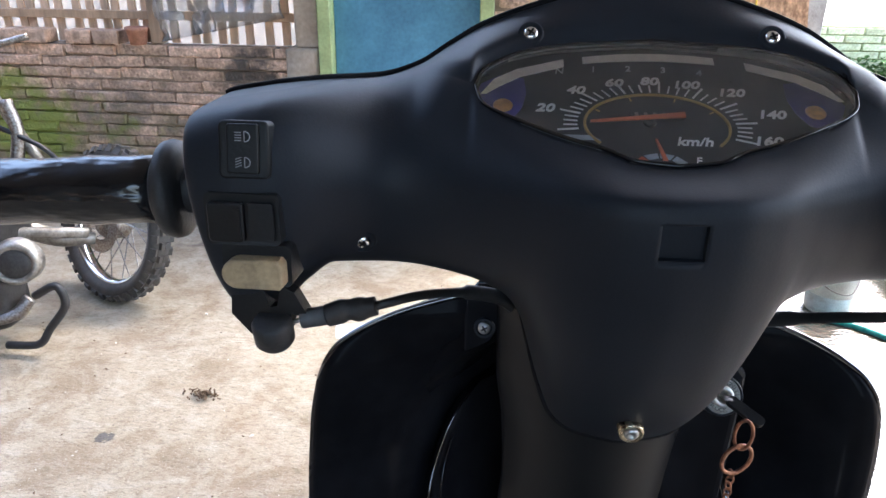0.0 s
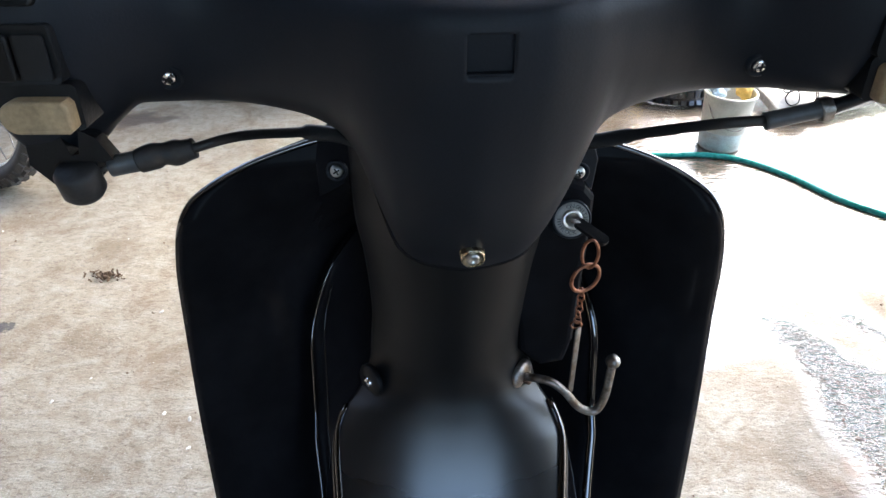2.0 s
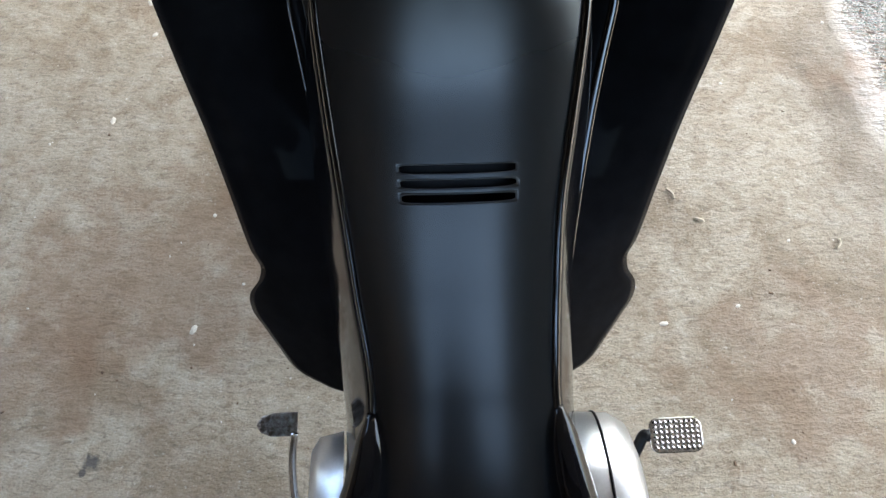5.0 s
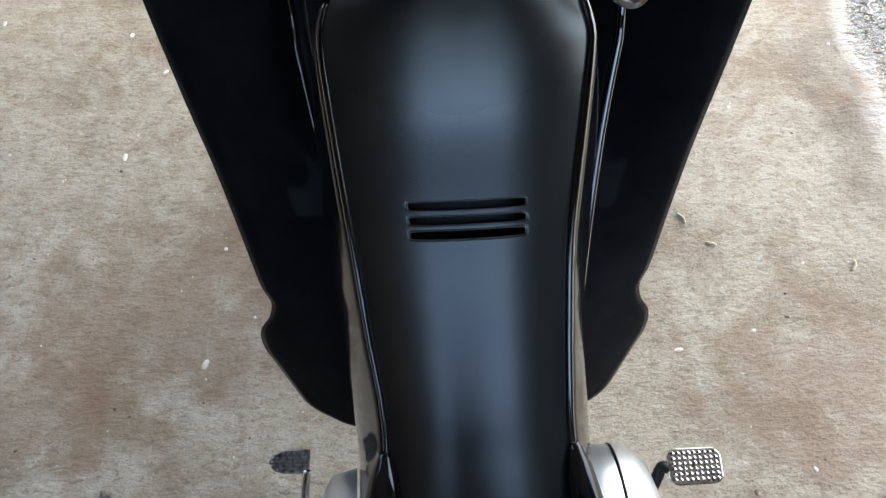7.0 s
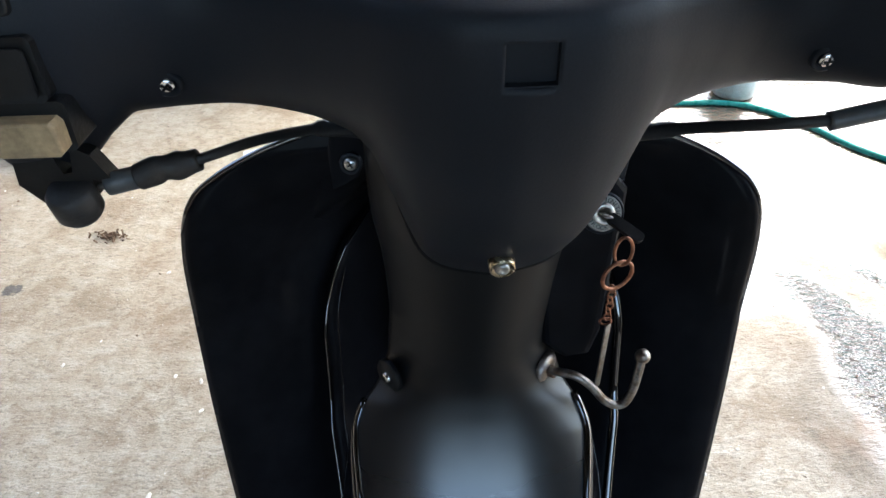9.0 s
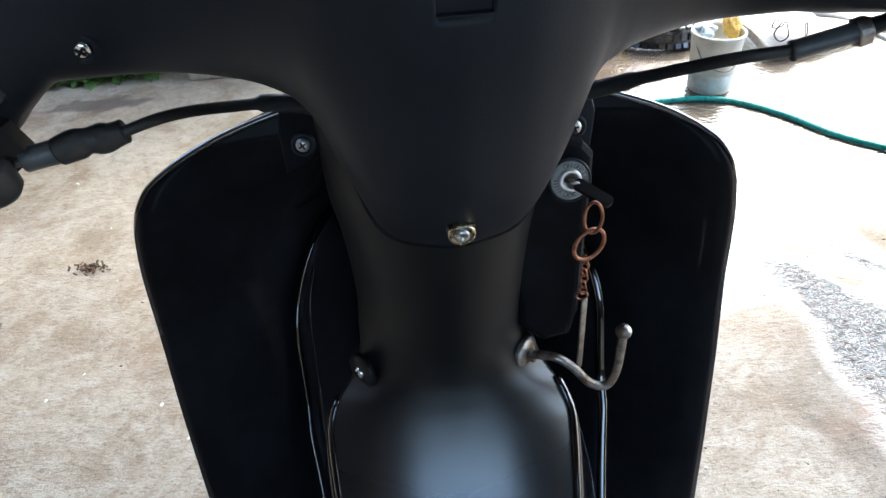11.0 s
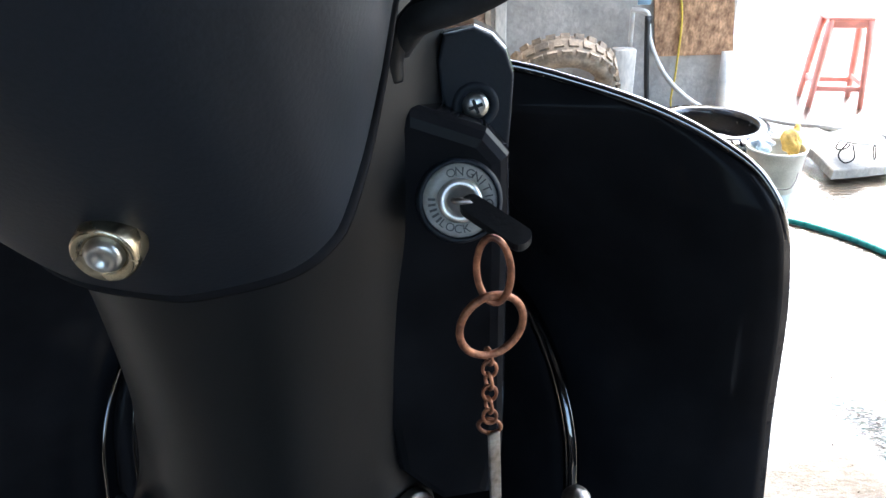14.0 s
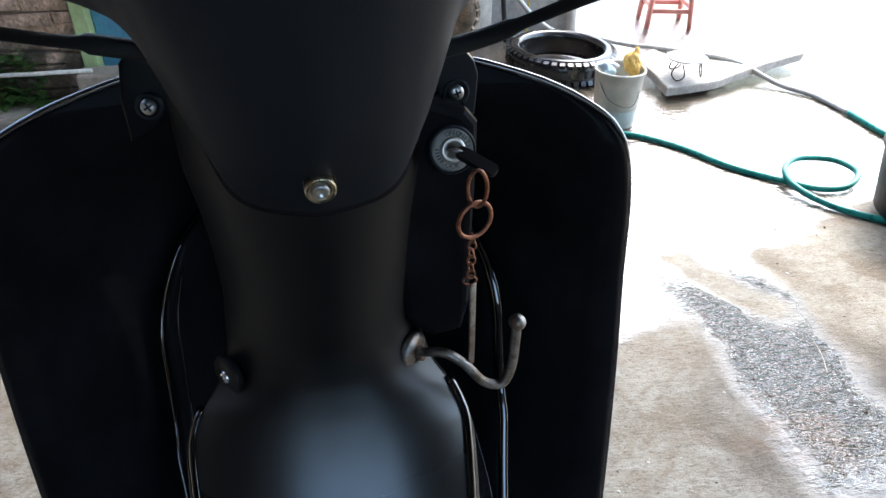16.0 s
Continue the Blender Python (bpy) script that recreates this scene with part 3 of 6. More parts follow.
def instruments():
    ring = [dial(u, v, 0.0006) for u, v in outline_lens()]
    cl = part("speedometer", turned(tube(ring, 0.0009, 8, 0, True), STEER), PIANO, bike, "speedometer with black dial under a clear lens")
    big = [(u * 1.10, v * 1.22 + 0.003) for u, v in outline_lens()]
    face = prism(big, 0.001, Matrix.Identity(4))
    base = STEER @ Matrix.Translation(DC) @ Matrix((Vector((1, 0, 0)), DV, DN)).transposed().to_4x4()
    bmesh.ops.transform(face, matrix=base @ Matrix.Translation((0, 0, -0.0125)), verts=face.verts)
    black = mat("dial_black", (0.020, 0.020, 0.021), 0.35, scale=80, vary=0.2, bump=0.02)
    white = mat("dial_white", (0.88, 0.88, 0.88), 0.5, scale=80, vary=0.1, bump=0)
    part("dial", face, black, cl, "black dial plate")
    base = base @ Matrix.Translation((0, -0.0026, 0))
    # wall of the instrument well
    W = [[dial(u, v, 0.0), dial(u * 1.10, v * 1.22 + 0.003, -0.0125)] for u, v in outline_lens()]
    W.append(W[0])
    # grey in place of black, to bounce light onto the dial
    part("well", turned(sheet(W, 0.001), STEER), mat("well_bounce_grey", (0.22, 0.22, 0.22), 0.45, scale=60, vary=0.15, bump=0), cl, "wall of the dial's well, greyed to bounce light")
    glass = [[dial(0.0838 * s, ease(LOW_V, abs(0.0838 * s)) * (1 - t) + ease(TOP_V, abs(0.0838 * s)) * t,
                   0.0012 + 0.0035 * (1 - s * s) * math.sin(math.pi * t)) for t in np.linspace(0, 1, 13)] for s in np.linspace(-1, 1, 61)]
    gl = part("lens", turned(mesh_of([p for r in glass for p in r],
              [(i * 13 + j, (i + 1) * 13 + j, (i + 1) * 13 + j + 1, i * 13 + j + 1) for i in range(60) for j in range(12)]), STEER), LENS, cl, "clear plastic lens with reflected haze painted in")
    gl.visible_shadow = False
    Z = -0.0112

    def lay(u, v, turn=0.0):
        return base @ Matrix.Translation((u, v, Z)) @ pose(0, 0, 0, 0, 0, turn)

    def spot(x, y):
        a, b = x - 930, y - 200
        return 2.8e-4 * a - 3.3e-5 * b - 2e-7 * a * b + 0.0008, 0.0163 - 4.1e-4 * b + 2.8e-7 * b * b
    for word, x, y in (("20", 741, 215), ("40", 794, 183), ("60", 858, 169), ("80", 917, 165), ("100", 977, 170), ("120", 1050, 182), ("140", 1114, 218), ("160", 1106, 264)):
        part("numeral", lettering(word, 0.0075, lay(*spot(x, y)), 0.0002, 1.15, 0.25, 0.00022), white, cl)
    for word, x, y in (("N", 769, 150), ("1", 826, 146), ("2", 884, 144), ("3", 942, 145), ("4", 1001, 149)):
        part("gear_mark", lettering(word, 0.0058, lay(*spot(x, y)), 0.0002, 1.0, 0.1), mat("mark_grey", (0.66, 0.66, 0.68), 0.5, bump=0), cl)
    part("unit_mark", lettering("km/h", 0.0072, lay(*spot(987, 268)), 0.0002, 1.1, 0.25, 0.00018), white, cl)
    part("fuel_mark", lettering("F", 0.006, lay(*spot(992, 301)), 0.0002, 1.0, 0.2), white, cl)
    # ticks of the speed scale round an oval
    cu, cv = -0.0015, 0.0
    for i in range(33):
        a = radians(188 - 208 * i / 32)
        long = (0.0078 if i % 4 == 0 else 0.0052) * (1.0 + 0.25 * abs(math.cos(a)))
        wd = 0.0010 if i % 4 == 0 else 0.00075
        r0 = Vector((cu + 0.0358 * math.cos(a), cv + 0.0230 * math.sin(a)))
        d = Vector((math.cos(a), 0.8 * math.sin(a))).normalized()
        p = r0 + d * (long / 2)
        bm = box((long, wd, 0.0003), m=lay(p.x, p.y, math.degrees(math.atan2(d.y, d.x))))
        part("tick", bm, white, cl)
    gold = mat("dial_gold", (0.55, 0.38, 0.14), 0.4, 0.3, 100, 0.2, 0)
    arc = [base @ Vector((cu + 0.0325 * math.cos(radians(a)), cv + 0.0212 * math.sin(radians(a)), Z)) for a in range(-36, 217, 4)]
    part("gold_ring", tube(arc, 0.0007, 6, 0), gold, cl, "gold ring of the dial")
    for i in range(4):
        a = radians(150 - 40 * i)
        part("tick", box((0.0022, 0.0006, 0.0003), m=lay(cu + 0.030 * math.cos(a), cv + 0.0185 * math.sin(a), math.degrees(a))), gold, cl)
    red = mat("needle_red", (0.75, 0.20, 0.10), 0.4, scale=60, vary=0.15, bump=0)
    n0, n1 = spot(815, 243), spot(972, 228)
    part("speed_needle", prism([(n0[0], n0[1] - 0.0005), (n1[0], n1[1] - 0.0016), (n1[0], n1[1] + 0.0016), (n0[0], n0[1] + 0.0005)], 0.0008, base @ Matrix.Translation((0, 0, Z + 0.002))), red, cl, "orange-red needle at rest")
    n0, n1 = spot(922, 272), spot(936, 308)
    part("fuel_needle", prism([(n0[0] - 0.0004, n0[1]), (n1[0] - 0.001, n1[1]), (n1[0] + 0.001, n1[1]), (n0[0] + 0.0004, n0[1])], 0.0008, base @ Matrix.Translation((0, 0, Z + 0.002))), red, cl)
    part("hub", spin([(0.0, 0.0015), (0.0026, 0.0015), (0.003, 0.0), (0.0, 0.0)], base @ Vector((spot(915, 237)[0], spot(915, 237)[1], Z)), base.to_3x3() @ Vector((0, 0, 1)), 20), black, cl)
    # fuel scale: red and pale segments
    pale = mat("fuel_pale", (0.5, 0.58, 0.66), 0.5, bump=0)
    fu, fv = spot(932, 316)
    for i in range(4):
        a0, a1 = radians(160 - 35 * i), radians(130 - 35 * i)
        pts = [(fu + r * math.cos(a), fv + 0.75 * r * math.sin(a)) for r, a in ((0.0125, a0), (0.0125, a1), (0.0085, a1), (0.0085, a0))]
        part("fuel_segment", prism(pts[::-1], 0.0003, base @ Matrix.Translation((0, 0, Z))), red if i == 0 else pale, cl)
    # odometer window with its drums
    ou, ov = spot(928, 224)
    part("odometer", box((0.0245, 0.0042, 0.0008), m=lay(ou, ov)), mat("drum_black", (0.02, 0.02, 0.02), 0.4, bump=0), cl)
    for i in range(5):
        part("odometer_digit_bar", box((0.0016, 0.0026, 0.0004), m=lay(ou - 0.0095 + 0.0042 * i, ov) @ Matrix.Translation((0, 0, 0.0006))), mat("drum_figures", (0.30, 0.25, 0.22), 0.5, bump=0) if i == 0 else bpy.data.materials["drum_figures"], cl)
    # indicator lamps on violet fields, pale band along the top
    violet = mat("violet_field", (0.070, 0.058, 0.27), 0.4, scale=50, vary=0.2, bump=0)
    amber = mat("amber_lamp", (0.78, 0.42, 0.16), 0.35, scale=200, vary=0.3, bump=0.2)
    band = mat("pale_band", (0.92, 0.88, 0.82), 0.4, scale=60, vary=0.15, bump=0)
    for s in (-1, 1):
        pts = [(s * u, v) for u, v in ((0.0615, 0.031), (0.0605, 0.020), (0.0625, 0.010), (0.0670, 0.002), (0.0735, -0.001), (0.081, 0.004), (0.086, 0.016), (0.082, 0.0265), (0.073, 0.033))]
        part("violet_field", prism(pts if s > 0 else pts[::-1], 0.0003, base @ Matrix.Translation((0, 0, Z))), violet, cl)
        part("indicator_lamp", spin([(0, 0.0014), (0.0038, 0.0012), (0.0050, 0.0), (0, 0)], base @ Vector((s * 0.0715, 0.0110, Z)), base.to_3x3() @ Vector((0, 0, 1)), 24), amber, cl, "amber indicator lamp")
        pts = [(s * u, v) for u, v in ((0.0425, 0.0313), (0.0634, 0.0232), (0.0735, 0.0155), (0.079, 0.0105), (0.0815, 0.0105), (0.0756, 0.0212), (0.0650, 0.0288), (0.0425, 0.0370))]
        part("band", prism(pts if s > 0 else pts[::-1], 0.0003, base @ Matrix.Translation((-0.0005, 0, -0.004))), band, cl)
    pts = [(u, 0.0425 - u * u * 3.1) for u in np.linspace(-0.034, 0.028, 12)] + [(u, 0.0369 - u * u * 2.5) for u in np.linspace(0.028, -0.034, 12)]
    part("band", prism(pts[::-1], 0.0003, base @ Matrix.Translation((0, 0, -0.004))), band, cl)
    u0, v0 = spot(800, 264)
    part("logo_shape", prism([(u0 - 0.010, v0 + 0.001), (u0 + 0.004, v0 + 0.001), (u0 + 0.0085, v0 - 0.002), (u0 - 0.002, v0 - 0.002)], 0.0003, base @ Matrix.Translation((0, 0, Z))), pale, cl)


instruments()


def screw(at, normal, r, parent, material=None, m=STEER, well=1.7):
    """A cross-head screw in a dark recess."""
    n = (m.to_3x3() @ Vector(normal)).normalized()
    at = m @ Vector(at)
    s = part("screw", spin([(0, r * 0.45), (r * 0.6, r * 0.42), (r * 0.95, r * 0.2), (r, 0), (r, -r * 0.8), (0, -r * 0.8)], at, n, 24), material or CHROME, parent, "bright cross-head screw")
    f = facing(at + n * (r * 0.42), n, (0.3, 0.2, 1), random.uniform(0, 90))
    bm = box((r * 1.1, r * 0.26, r * 0.2), m=f)
    b2 = box((r * 0.26, r * 1.1, r * 0.2), m=f)
    tmp = bpy.data.meshes.new("x")
    b2.to_mesh(tmp)
    b2.free()
    bm.from_mesh(tmp)
    part("cross_slot", bm, DARK, s)
    if well:
        part("collar", spin([(r * 1.05, -r * 0.3), (r * well * 0.8, r * 0.12), (r * well, r * 0.05), (r * well * 1.06, -r * 0.5)], at, n, 28), MATTE, s)
    return s


for s in (-1, 1):
    screw((s * 0.057, 0.3985, 1.0765), (0, -0.85, 0.5), 0.0036, cover)
    p = cover_point(s * 0.136, 0.302)
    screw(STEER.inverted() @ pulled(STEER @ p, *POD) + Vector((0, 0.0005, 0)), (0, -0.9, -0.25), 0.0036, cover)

# cone bolt at the foot of the cover
p = cover_point(-0.0010, 0.192) + Vector((0, 0.001, 0))
n = STEER.to_3x3() @ Vector((0, -0.97, -0.16)).normalized()
pb = STEER @ p + n * 0.0048
b = part("cup_washer", spin([(0.0032, 0.0004), (0.0039, 0.0008), (0.0055, 0.0022), (0.0062, 0.0014), (0.0065, -0.001), (0.0065, -0.004)], pb, n, 36), BRASS, cover, "yellow zinc cup washer")
part("bolt", spin([(0, 0.0022), (0.0014, 0.0022), (0.0018, 0.0030), (0.0030, 0.0028), (0.0038, 0.0016), (0.0038, -0.002)], pb, n, 28), ZINC, b, "domed zinc bolt")


def switch_block(s):
    """Raised pod of controls at one end of the cover."""
    n = Vector((0, -1, 0.06)).normalized()

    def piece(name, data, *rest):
        return part(name, pull_to_eye(data, *POD), *rest)

    def on(x, z, up=0.0):
        return facing((x, BASE - up, z), n)
    BASE = 0.3368 if s < 0 else 0.3525
    x = s * 0.192
    if s < 0:
        seat = facing((x + 0.0042, 0.3415, 1.0285), (0, -0.98, 0.20))

        def dip(dx, dz, up=0.0):
            return seat @ Matrix.Translation((dx, dz, up))
        a = piece("dip_switch", prism(rounded(0.0240, 0.0262, 0.003), 0.0135, dip(0, 0, -0.012), 0.001), DARK, cover, "black rocker switch for the head lamp")
        piece("rocker", prism(rounded(0.0150, 0.0225, 0.0015), 0.0022, dip(0, 0.0005, 0.0012), 0.0008), DARK, a)
        grey = mat("icon_grey", (0.30, 0.30, 0.30), 0.6, bump=0)
        for dz in (0.0060, -0.0055):
            f = dip(0.0017, dz, 0.0037)
            pts = [f @ Vector((0.0026 * math.cos(t) - 0.0005, 0.0023 * math.sin(t), 0)) for t in np.linspace(-math.pi / 2, math.pi / 2, 12)]
            pts = pts + [f @ Vector((-0.0005, 0.0023, 0)), f @ Vector((-0.0005, -0.0023, 0))]
            piece("lamp_icon", tube(pts, 0.00025, 5, 0, True), grey, a)
            for k in range(4):
                piece("lamp_ray", box((0.0030, 0.0004, 0.0004), m=f @ Matrix.Translation((-0.0034, -0.0018 + 0.0012 * k, 0)) @ pose(0, 0, 0, 0, 0, 0 if dz > 0 else 20)), grey, a)
        t = piece("turn_switch", prism(rounded(0.036, 0.025, 0.003), 0.0130, on(x + 0.002, 0.9960, -0.012)), DARK, cover, "black sliding turn-signal switch")
        piece("slider", prism(rounded(0.017, 0.019, 0.002), 0.003, on(x - 0.005, 0.9960, 0.002), 0.001), DARK, t)
        piece("slider_ridge", box((0.0008, 0.014, 0.003), m=on(x + 0.002, 0.9960, 0.004)), DARK, t)
        piece("slider_plate", prism(rounded(0.013, 0.019, 0.002), 0.0012, on(x + 0.011, 0.9960, 0.002)), DARK, t)
        h = piece("horn_socket", prism(rounded(0.034, 0.021, 0.003), 0.0200, on(x + 0.007, 0.9725, -0.019)), DARK, cover)
        out = [(0.0148 - q, w) for q, w in ((0.0, -0.0052), (0.002, -0.0072))][::-1] + [(0.0148, 0.0052), (0.0128, 0.0072)] + [(-0.0078 + 0.0072 * math.cos(q), 0.0072 * math.sin(q)) for q in np.linspace(math.pi / 2, 1.5 * math.pi, 11)]
        bm = prism(out, 0.0085, on(x + 0.0068, 0.9712, 0.000), 0.0011)
        piece("horn_button", bm, CREAM, h, "cream yellowed horn button")
    else:
        a = piece("light_switch", prism(rounded(0.024, 0.026, 0.004), 0.015, on(x + 0.004, 0.9995, -0.012)), DARK, cover, "black light switch")
        piece("slider", prism(rounded(0.014, 0.016, 0.003), 0.004, on(x + 0.006, 0.9995, 0.003), 0.001), DARK, a)
        h = piece("starter_socket", prism(rounded(0.033, 0.021, 0.003), 0.020, on(x + 0.010, 0.9760, -0.019)), DARK, cover)
        piece("starter_button", prism(rounded(0.0275, 0.0175, 0.003), 0.0085, on(x + 0.011, 0.9760, 0.001), 0.002), CREAM, h, "cream yellowed starter button")


switch_block(-1)
switch_block(1)


def grip(s):
    c = Vector((s * 0.244, 0.392, 0.994))
    out = Vector((s * 1.0, -0.06, -0.03)).normalized()
    g = part("grip", pull_to_eye(turned(spin([(0.0, 0.105), (0.016, 0.105), (0.0182, 0.10), (0.0172, 0.07), (0.0188, 0.045), (0.0178, 0.02), (0.0185, 0.008), (0.0, 0.008)], c, out, 40), STEER), *POD),
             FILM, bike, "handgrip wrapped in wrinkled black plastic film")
    part("grip_flange", pull_to_eye(turned(spin([(0.012, -0.006), (0.020, -0.006), (0.0255, -0.003), (0.0265, 0.001), (0.0255, 0.005), (0.021, 0.0075), (0.017, 0.010)], c, out, 40), STEER), *POD), RUBBER, g, "black rubber grip flange")
    part("bar_neck", pull_to_eye(turned(spin([(0.013, -0.025), (0.013, 0.0)], c, out, 28), STEER), *POD), RUBBER, g)
    return g


grip(-1)
grip(1)


def cables():
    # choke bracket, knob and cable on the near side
    br = part("choke_bracket", pull_to_eye((prism([(-0.0235, 0.018), (-0.0245, 0.002), (-0.0135, -0.010), (0.010, -0.006), (0.0105, 0.004), (0.0215, 0.0005), (0.0125, 0.0165), (0.0045, 0.021), (0.0025, 0.008), (-0.002, 0.007), (-0.006, 0.020)], 0.010,
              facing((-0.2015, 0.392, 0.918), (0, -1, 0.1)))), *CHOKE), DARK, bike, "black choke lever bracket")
    part("choke_knob", pull_to_eye((spin([(0, -0.009), (0.0095, -0.009), (0.0115, -0.006), (0.0115, 0.006), (0.0095, 0.009), (0, 0.009)], (-0.2015, 0.38, 0.9125), (0, -0.25, 1), 32)), *CHOKE), RUBBER, br, "ribbed black knob")
    part("cable_core", pull_to_eye((tube([(-0.194, 0.385, 0.9155), (-0.184, 0.386, 0.9185)], 0.0016, 8)), *CHOKE), STEEL, br)
    part("cable_ferrule", pull_to_eye((tube([(-0.186, 0.386, 0.918), (-0.17, 0.387, 0.921)], 0.0058, 16)), *CHOKE), GREYP, br, "grey cable ferrule")
    part("cable_boot", pull_to_eye((tube([(-0.171, 0.387, 0.9205), (-0.16, 0.388, 0.924), (-0.15, 0.389, 0.925), (-0.142, 0.39, 0.927)], [(0, 0.0066), (0.25, 0.0072), (0.4, 0.006), (0.6, 0.0072), (0.8, 0.006), (1, 0.0056)], 16)), *CHOKE), RUBBER, br, "black rubber cable boot")
    part("choke_cable", pull_to_eye((tube([(-0.146, 0.389, 0.926), (-0.12, 0.396, 0.931), (-0.098, 0.402, 0.9315), (-0.08, 0.407, 0.93), (-0.062, 0.418, 0.9205), (-0.052, 0.432, 0.8985), (-0.05, 0.45, 0.8435)], [(0, 0.0027), (0.42, 0.0029), (0.45, 0.0045), (1, 0.0045)], 12)), *CHOKE), RUBBER, bike, "black sheathed cable")
    part("brake_cable", pull_to_eye((tube([(0.048, 0.45, 0.8435), (0.05, 0.428, 0.8985), (0.057, 0.412, 0.9175), (0.068, 0.402, 0.924), (0.1, 0.392, 0.9335), (0.13, 0.388, 0.938), (0.163, 0.386, 0.941)], [(0, 0.0045), (0.62, 0.0042), (0.65, 0.003), (1, 0.003)], 12)), *BRAKE), RUBBER, bike, "black sheathed cable")
    ad = part("cable_adjuster", pull_to_eye((tube([(0.162, 0.386, 0.9405), (0.19, 0.385, 0.9475)], 0.0048, 14)), *BRAKE), GREYP, bike, "dark cable adjuster with knurled nut")
    part("adjuster_nut", pull_to_eye((tube([(0.189, 0.385, 0.947), (0.1945, 0.385, 0.9485)], 0.0068, 6)), *BRAKE), STEEL, ad)
    part("adjuster_tip", pull_to_eye((tube([(0.194, 0.385, 0.9485), (0.215, 0.385, 0.9555)], [(0, 0.0045), (1, 0.003)], 12)), *BRAKE), DARK, ad)
    # cable guide clip
    part("cable_clip", tube([(0.066, 0.403, 0.928), (0.058, 0.409, 0.9215), (0.0535, 0.412, 0.9115), (0.0525, 0.413, 0.9035)], [(0, 0.0035), (1, 0.0028)], 8, flat=0.5), DARK, bike)


cables()

# leg shield
SY = [(0.26, 0.22), (0.36, 0.27), (0.48, 0.33), (0.65, 0.40), (0.82, 0.45), (0.90, 0.478)]
SW = [(0.300, 0.03), (0.302, 0.10), (0.318, 0.130), (0.334, 0.148), (0.36, 0.1585), (0.385, 0.168), (0.408, 0.1760), (0.416, 0.1765), (0.425, 0.1745), (0.44, 0.164), (0.453, 0.1605), (0.47, 0.166),
      (0.52, 0.172), (0.58, 0.178), (0.64, 0.1845), (0.70, 0.1885), (0.76, 0.1905), (0.805, 0.1925), (0.825, 0.1915), (0.838, 0.1885), (0.852, 0.180), (0.864, 0.164), (0.876, 0.140), (0.886, 0.111), (0.892, 0.088), (0.896, 0.060), (0.898, 0.03)]


def slid_from_eye(x, y, z):
    """Slides wing points away from the camera's eye below the shoulders, to fit its view."""
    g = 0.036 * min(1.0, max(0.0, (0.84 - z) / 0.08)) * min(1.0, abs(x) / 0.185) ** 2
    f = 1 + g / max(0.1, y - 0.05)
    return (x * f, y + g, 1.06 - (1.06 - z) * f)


def hollow(x, z):
    """Depth of the shield's inner face: hollow round the tunnel, shallow under the upper edge."""
    deep = 0.018 * min(1, max(0, (z - 0.42) / 0.14)) + 0.200 * min(1, max(0, (z - 0.46) / 0.18)) * min(1, max(0, (0.875 - z) / 0.10))
    return ease(SY, z) + deep * max(0.0, 1 - (x / 0.1925) ** 2) ** 2


def panel_width(z):
    k = max(0.0, min(1.0, (z - 0.690) / 0.070))
    return 0.088 + 0.034 * math.sqrt(max(0.0, 1 - k * k)) - max(0, 0.62 - z) * 0.12


def leg_shield():
    zs = np.concatenate([np.linspace(0.300, 0.455, 40), np.linspace(0.46, 0.79, 40), np.linspace(0.795, 0.898, 46)])
    rows = []
    for z in zs:
        w = ease(SW, z) + 0.0022
        row = []
        for s in np.linspace(-1, 1, 61):
            x = w * s
            y = hollow(x, z)
            edge = max(0, abs(s) - 0.975) / 0.025
            row.append(slid_from_eye(x, y + 0.0035 * edge**2, z))
        rows.append(row)
    sh = part("leg_shield", sheet(rows, 0.0035), GLOSS, bike, "glossy black plastic leg shield")
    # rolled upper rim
    rim = [slid_from_eye(s * (ease(SW, z) + 0.0012), ease(SY, z) + 0.0045, z) for s, zz in ((-1, np.linspace(0.80, 0.897, 70)), (1, np.linspace(0.897, 0.80, 70))) for z in zz]
    part("rim", tube(rim, [(0, 0.0002), (0.3, 0.0022), (0.7, 0.0022), (1, 0.0002)], 8, 0), BEAD, sh)
    # raised inner panel with a rounded shoulder
    P = []
    for z in np.linspace(0.40, 0.7600, 70):
        w = panel_width(z)
        row = []
        for q in np.linspace(-1, 1, 61):
            k = max(0, abs(q) - 0.90) / 0.10
            t = max(0, z - 0.748) / 0.012
            x = w * q + 0.003
            row.append((x, hollow(x, z) + 0.004 - 0.014 * (1 - k**2.5) * (1 - t**2.5), z))
        P.append(row)
    part("inner_panel", sheet(P, 0.002), GLOSS, sh, "raised glossy inner panel")
    for sx in (-1, 1):
        ridge = [(sx * (panel_width(z) - 0.002) + 0.003, hollow(panel_width(z), z) - 0.005, z) for z in np.linspace(0.46, 0.759, 60)]
        ridge += [(sx * x + 0.003, hollow(x, 0.7605) - 0.005, 0.7605 + 0.002 * math.sin(8 * (0.088 - x) / 0.024)) for x in np.linspace(0.0845, 0.064, 8)]
        part("ridge", tube(ridge, 0.0040 if sx > 0 else 0.0011, 12, 0), BEAD, sh)
        # second, finer step inside the first
        ridge = [(sx * (panel_width(z) - 0.011) + 0.003, hollow(panel_width(z) - 0.011, z) - 0.009, z) for z in np.linspace(0.52, 0.735, 40)]
        part("ridge", tube(ridge, 0.0006, 6, 0), PIANO, sh)
    return sh


shield = leg_shield()


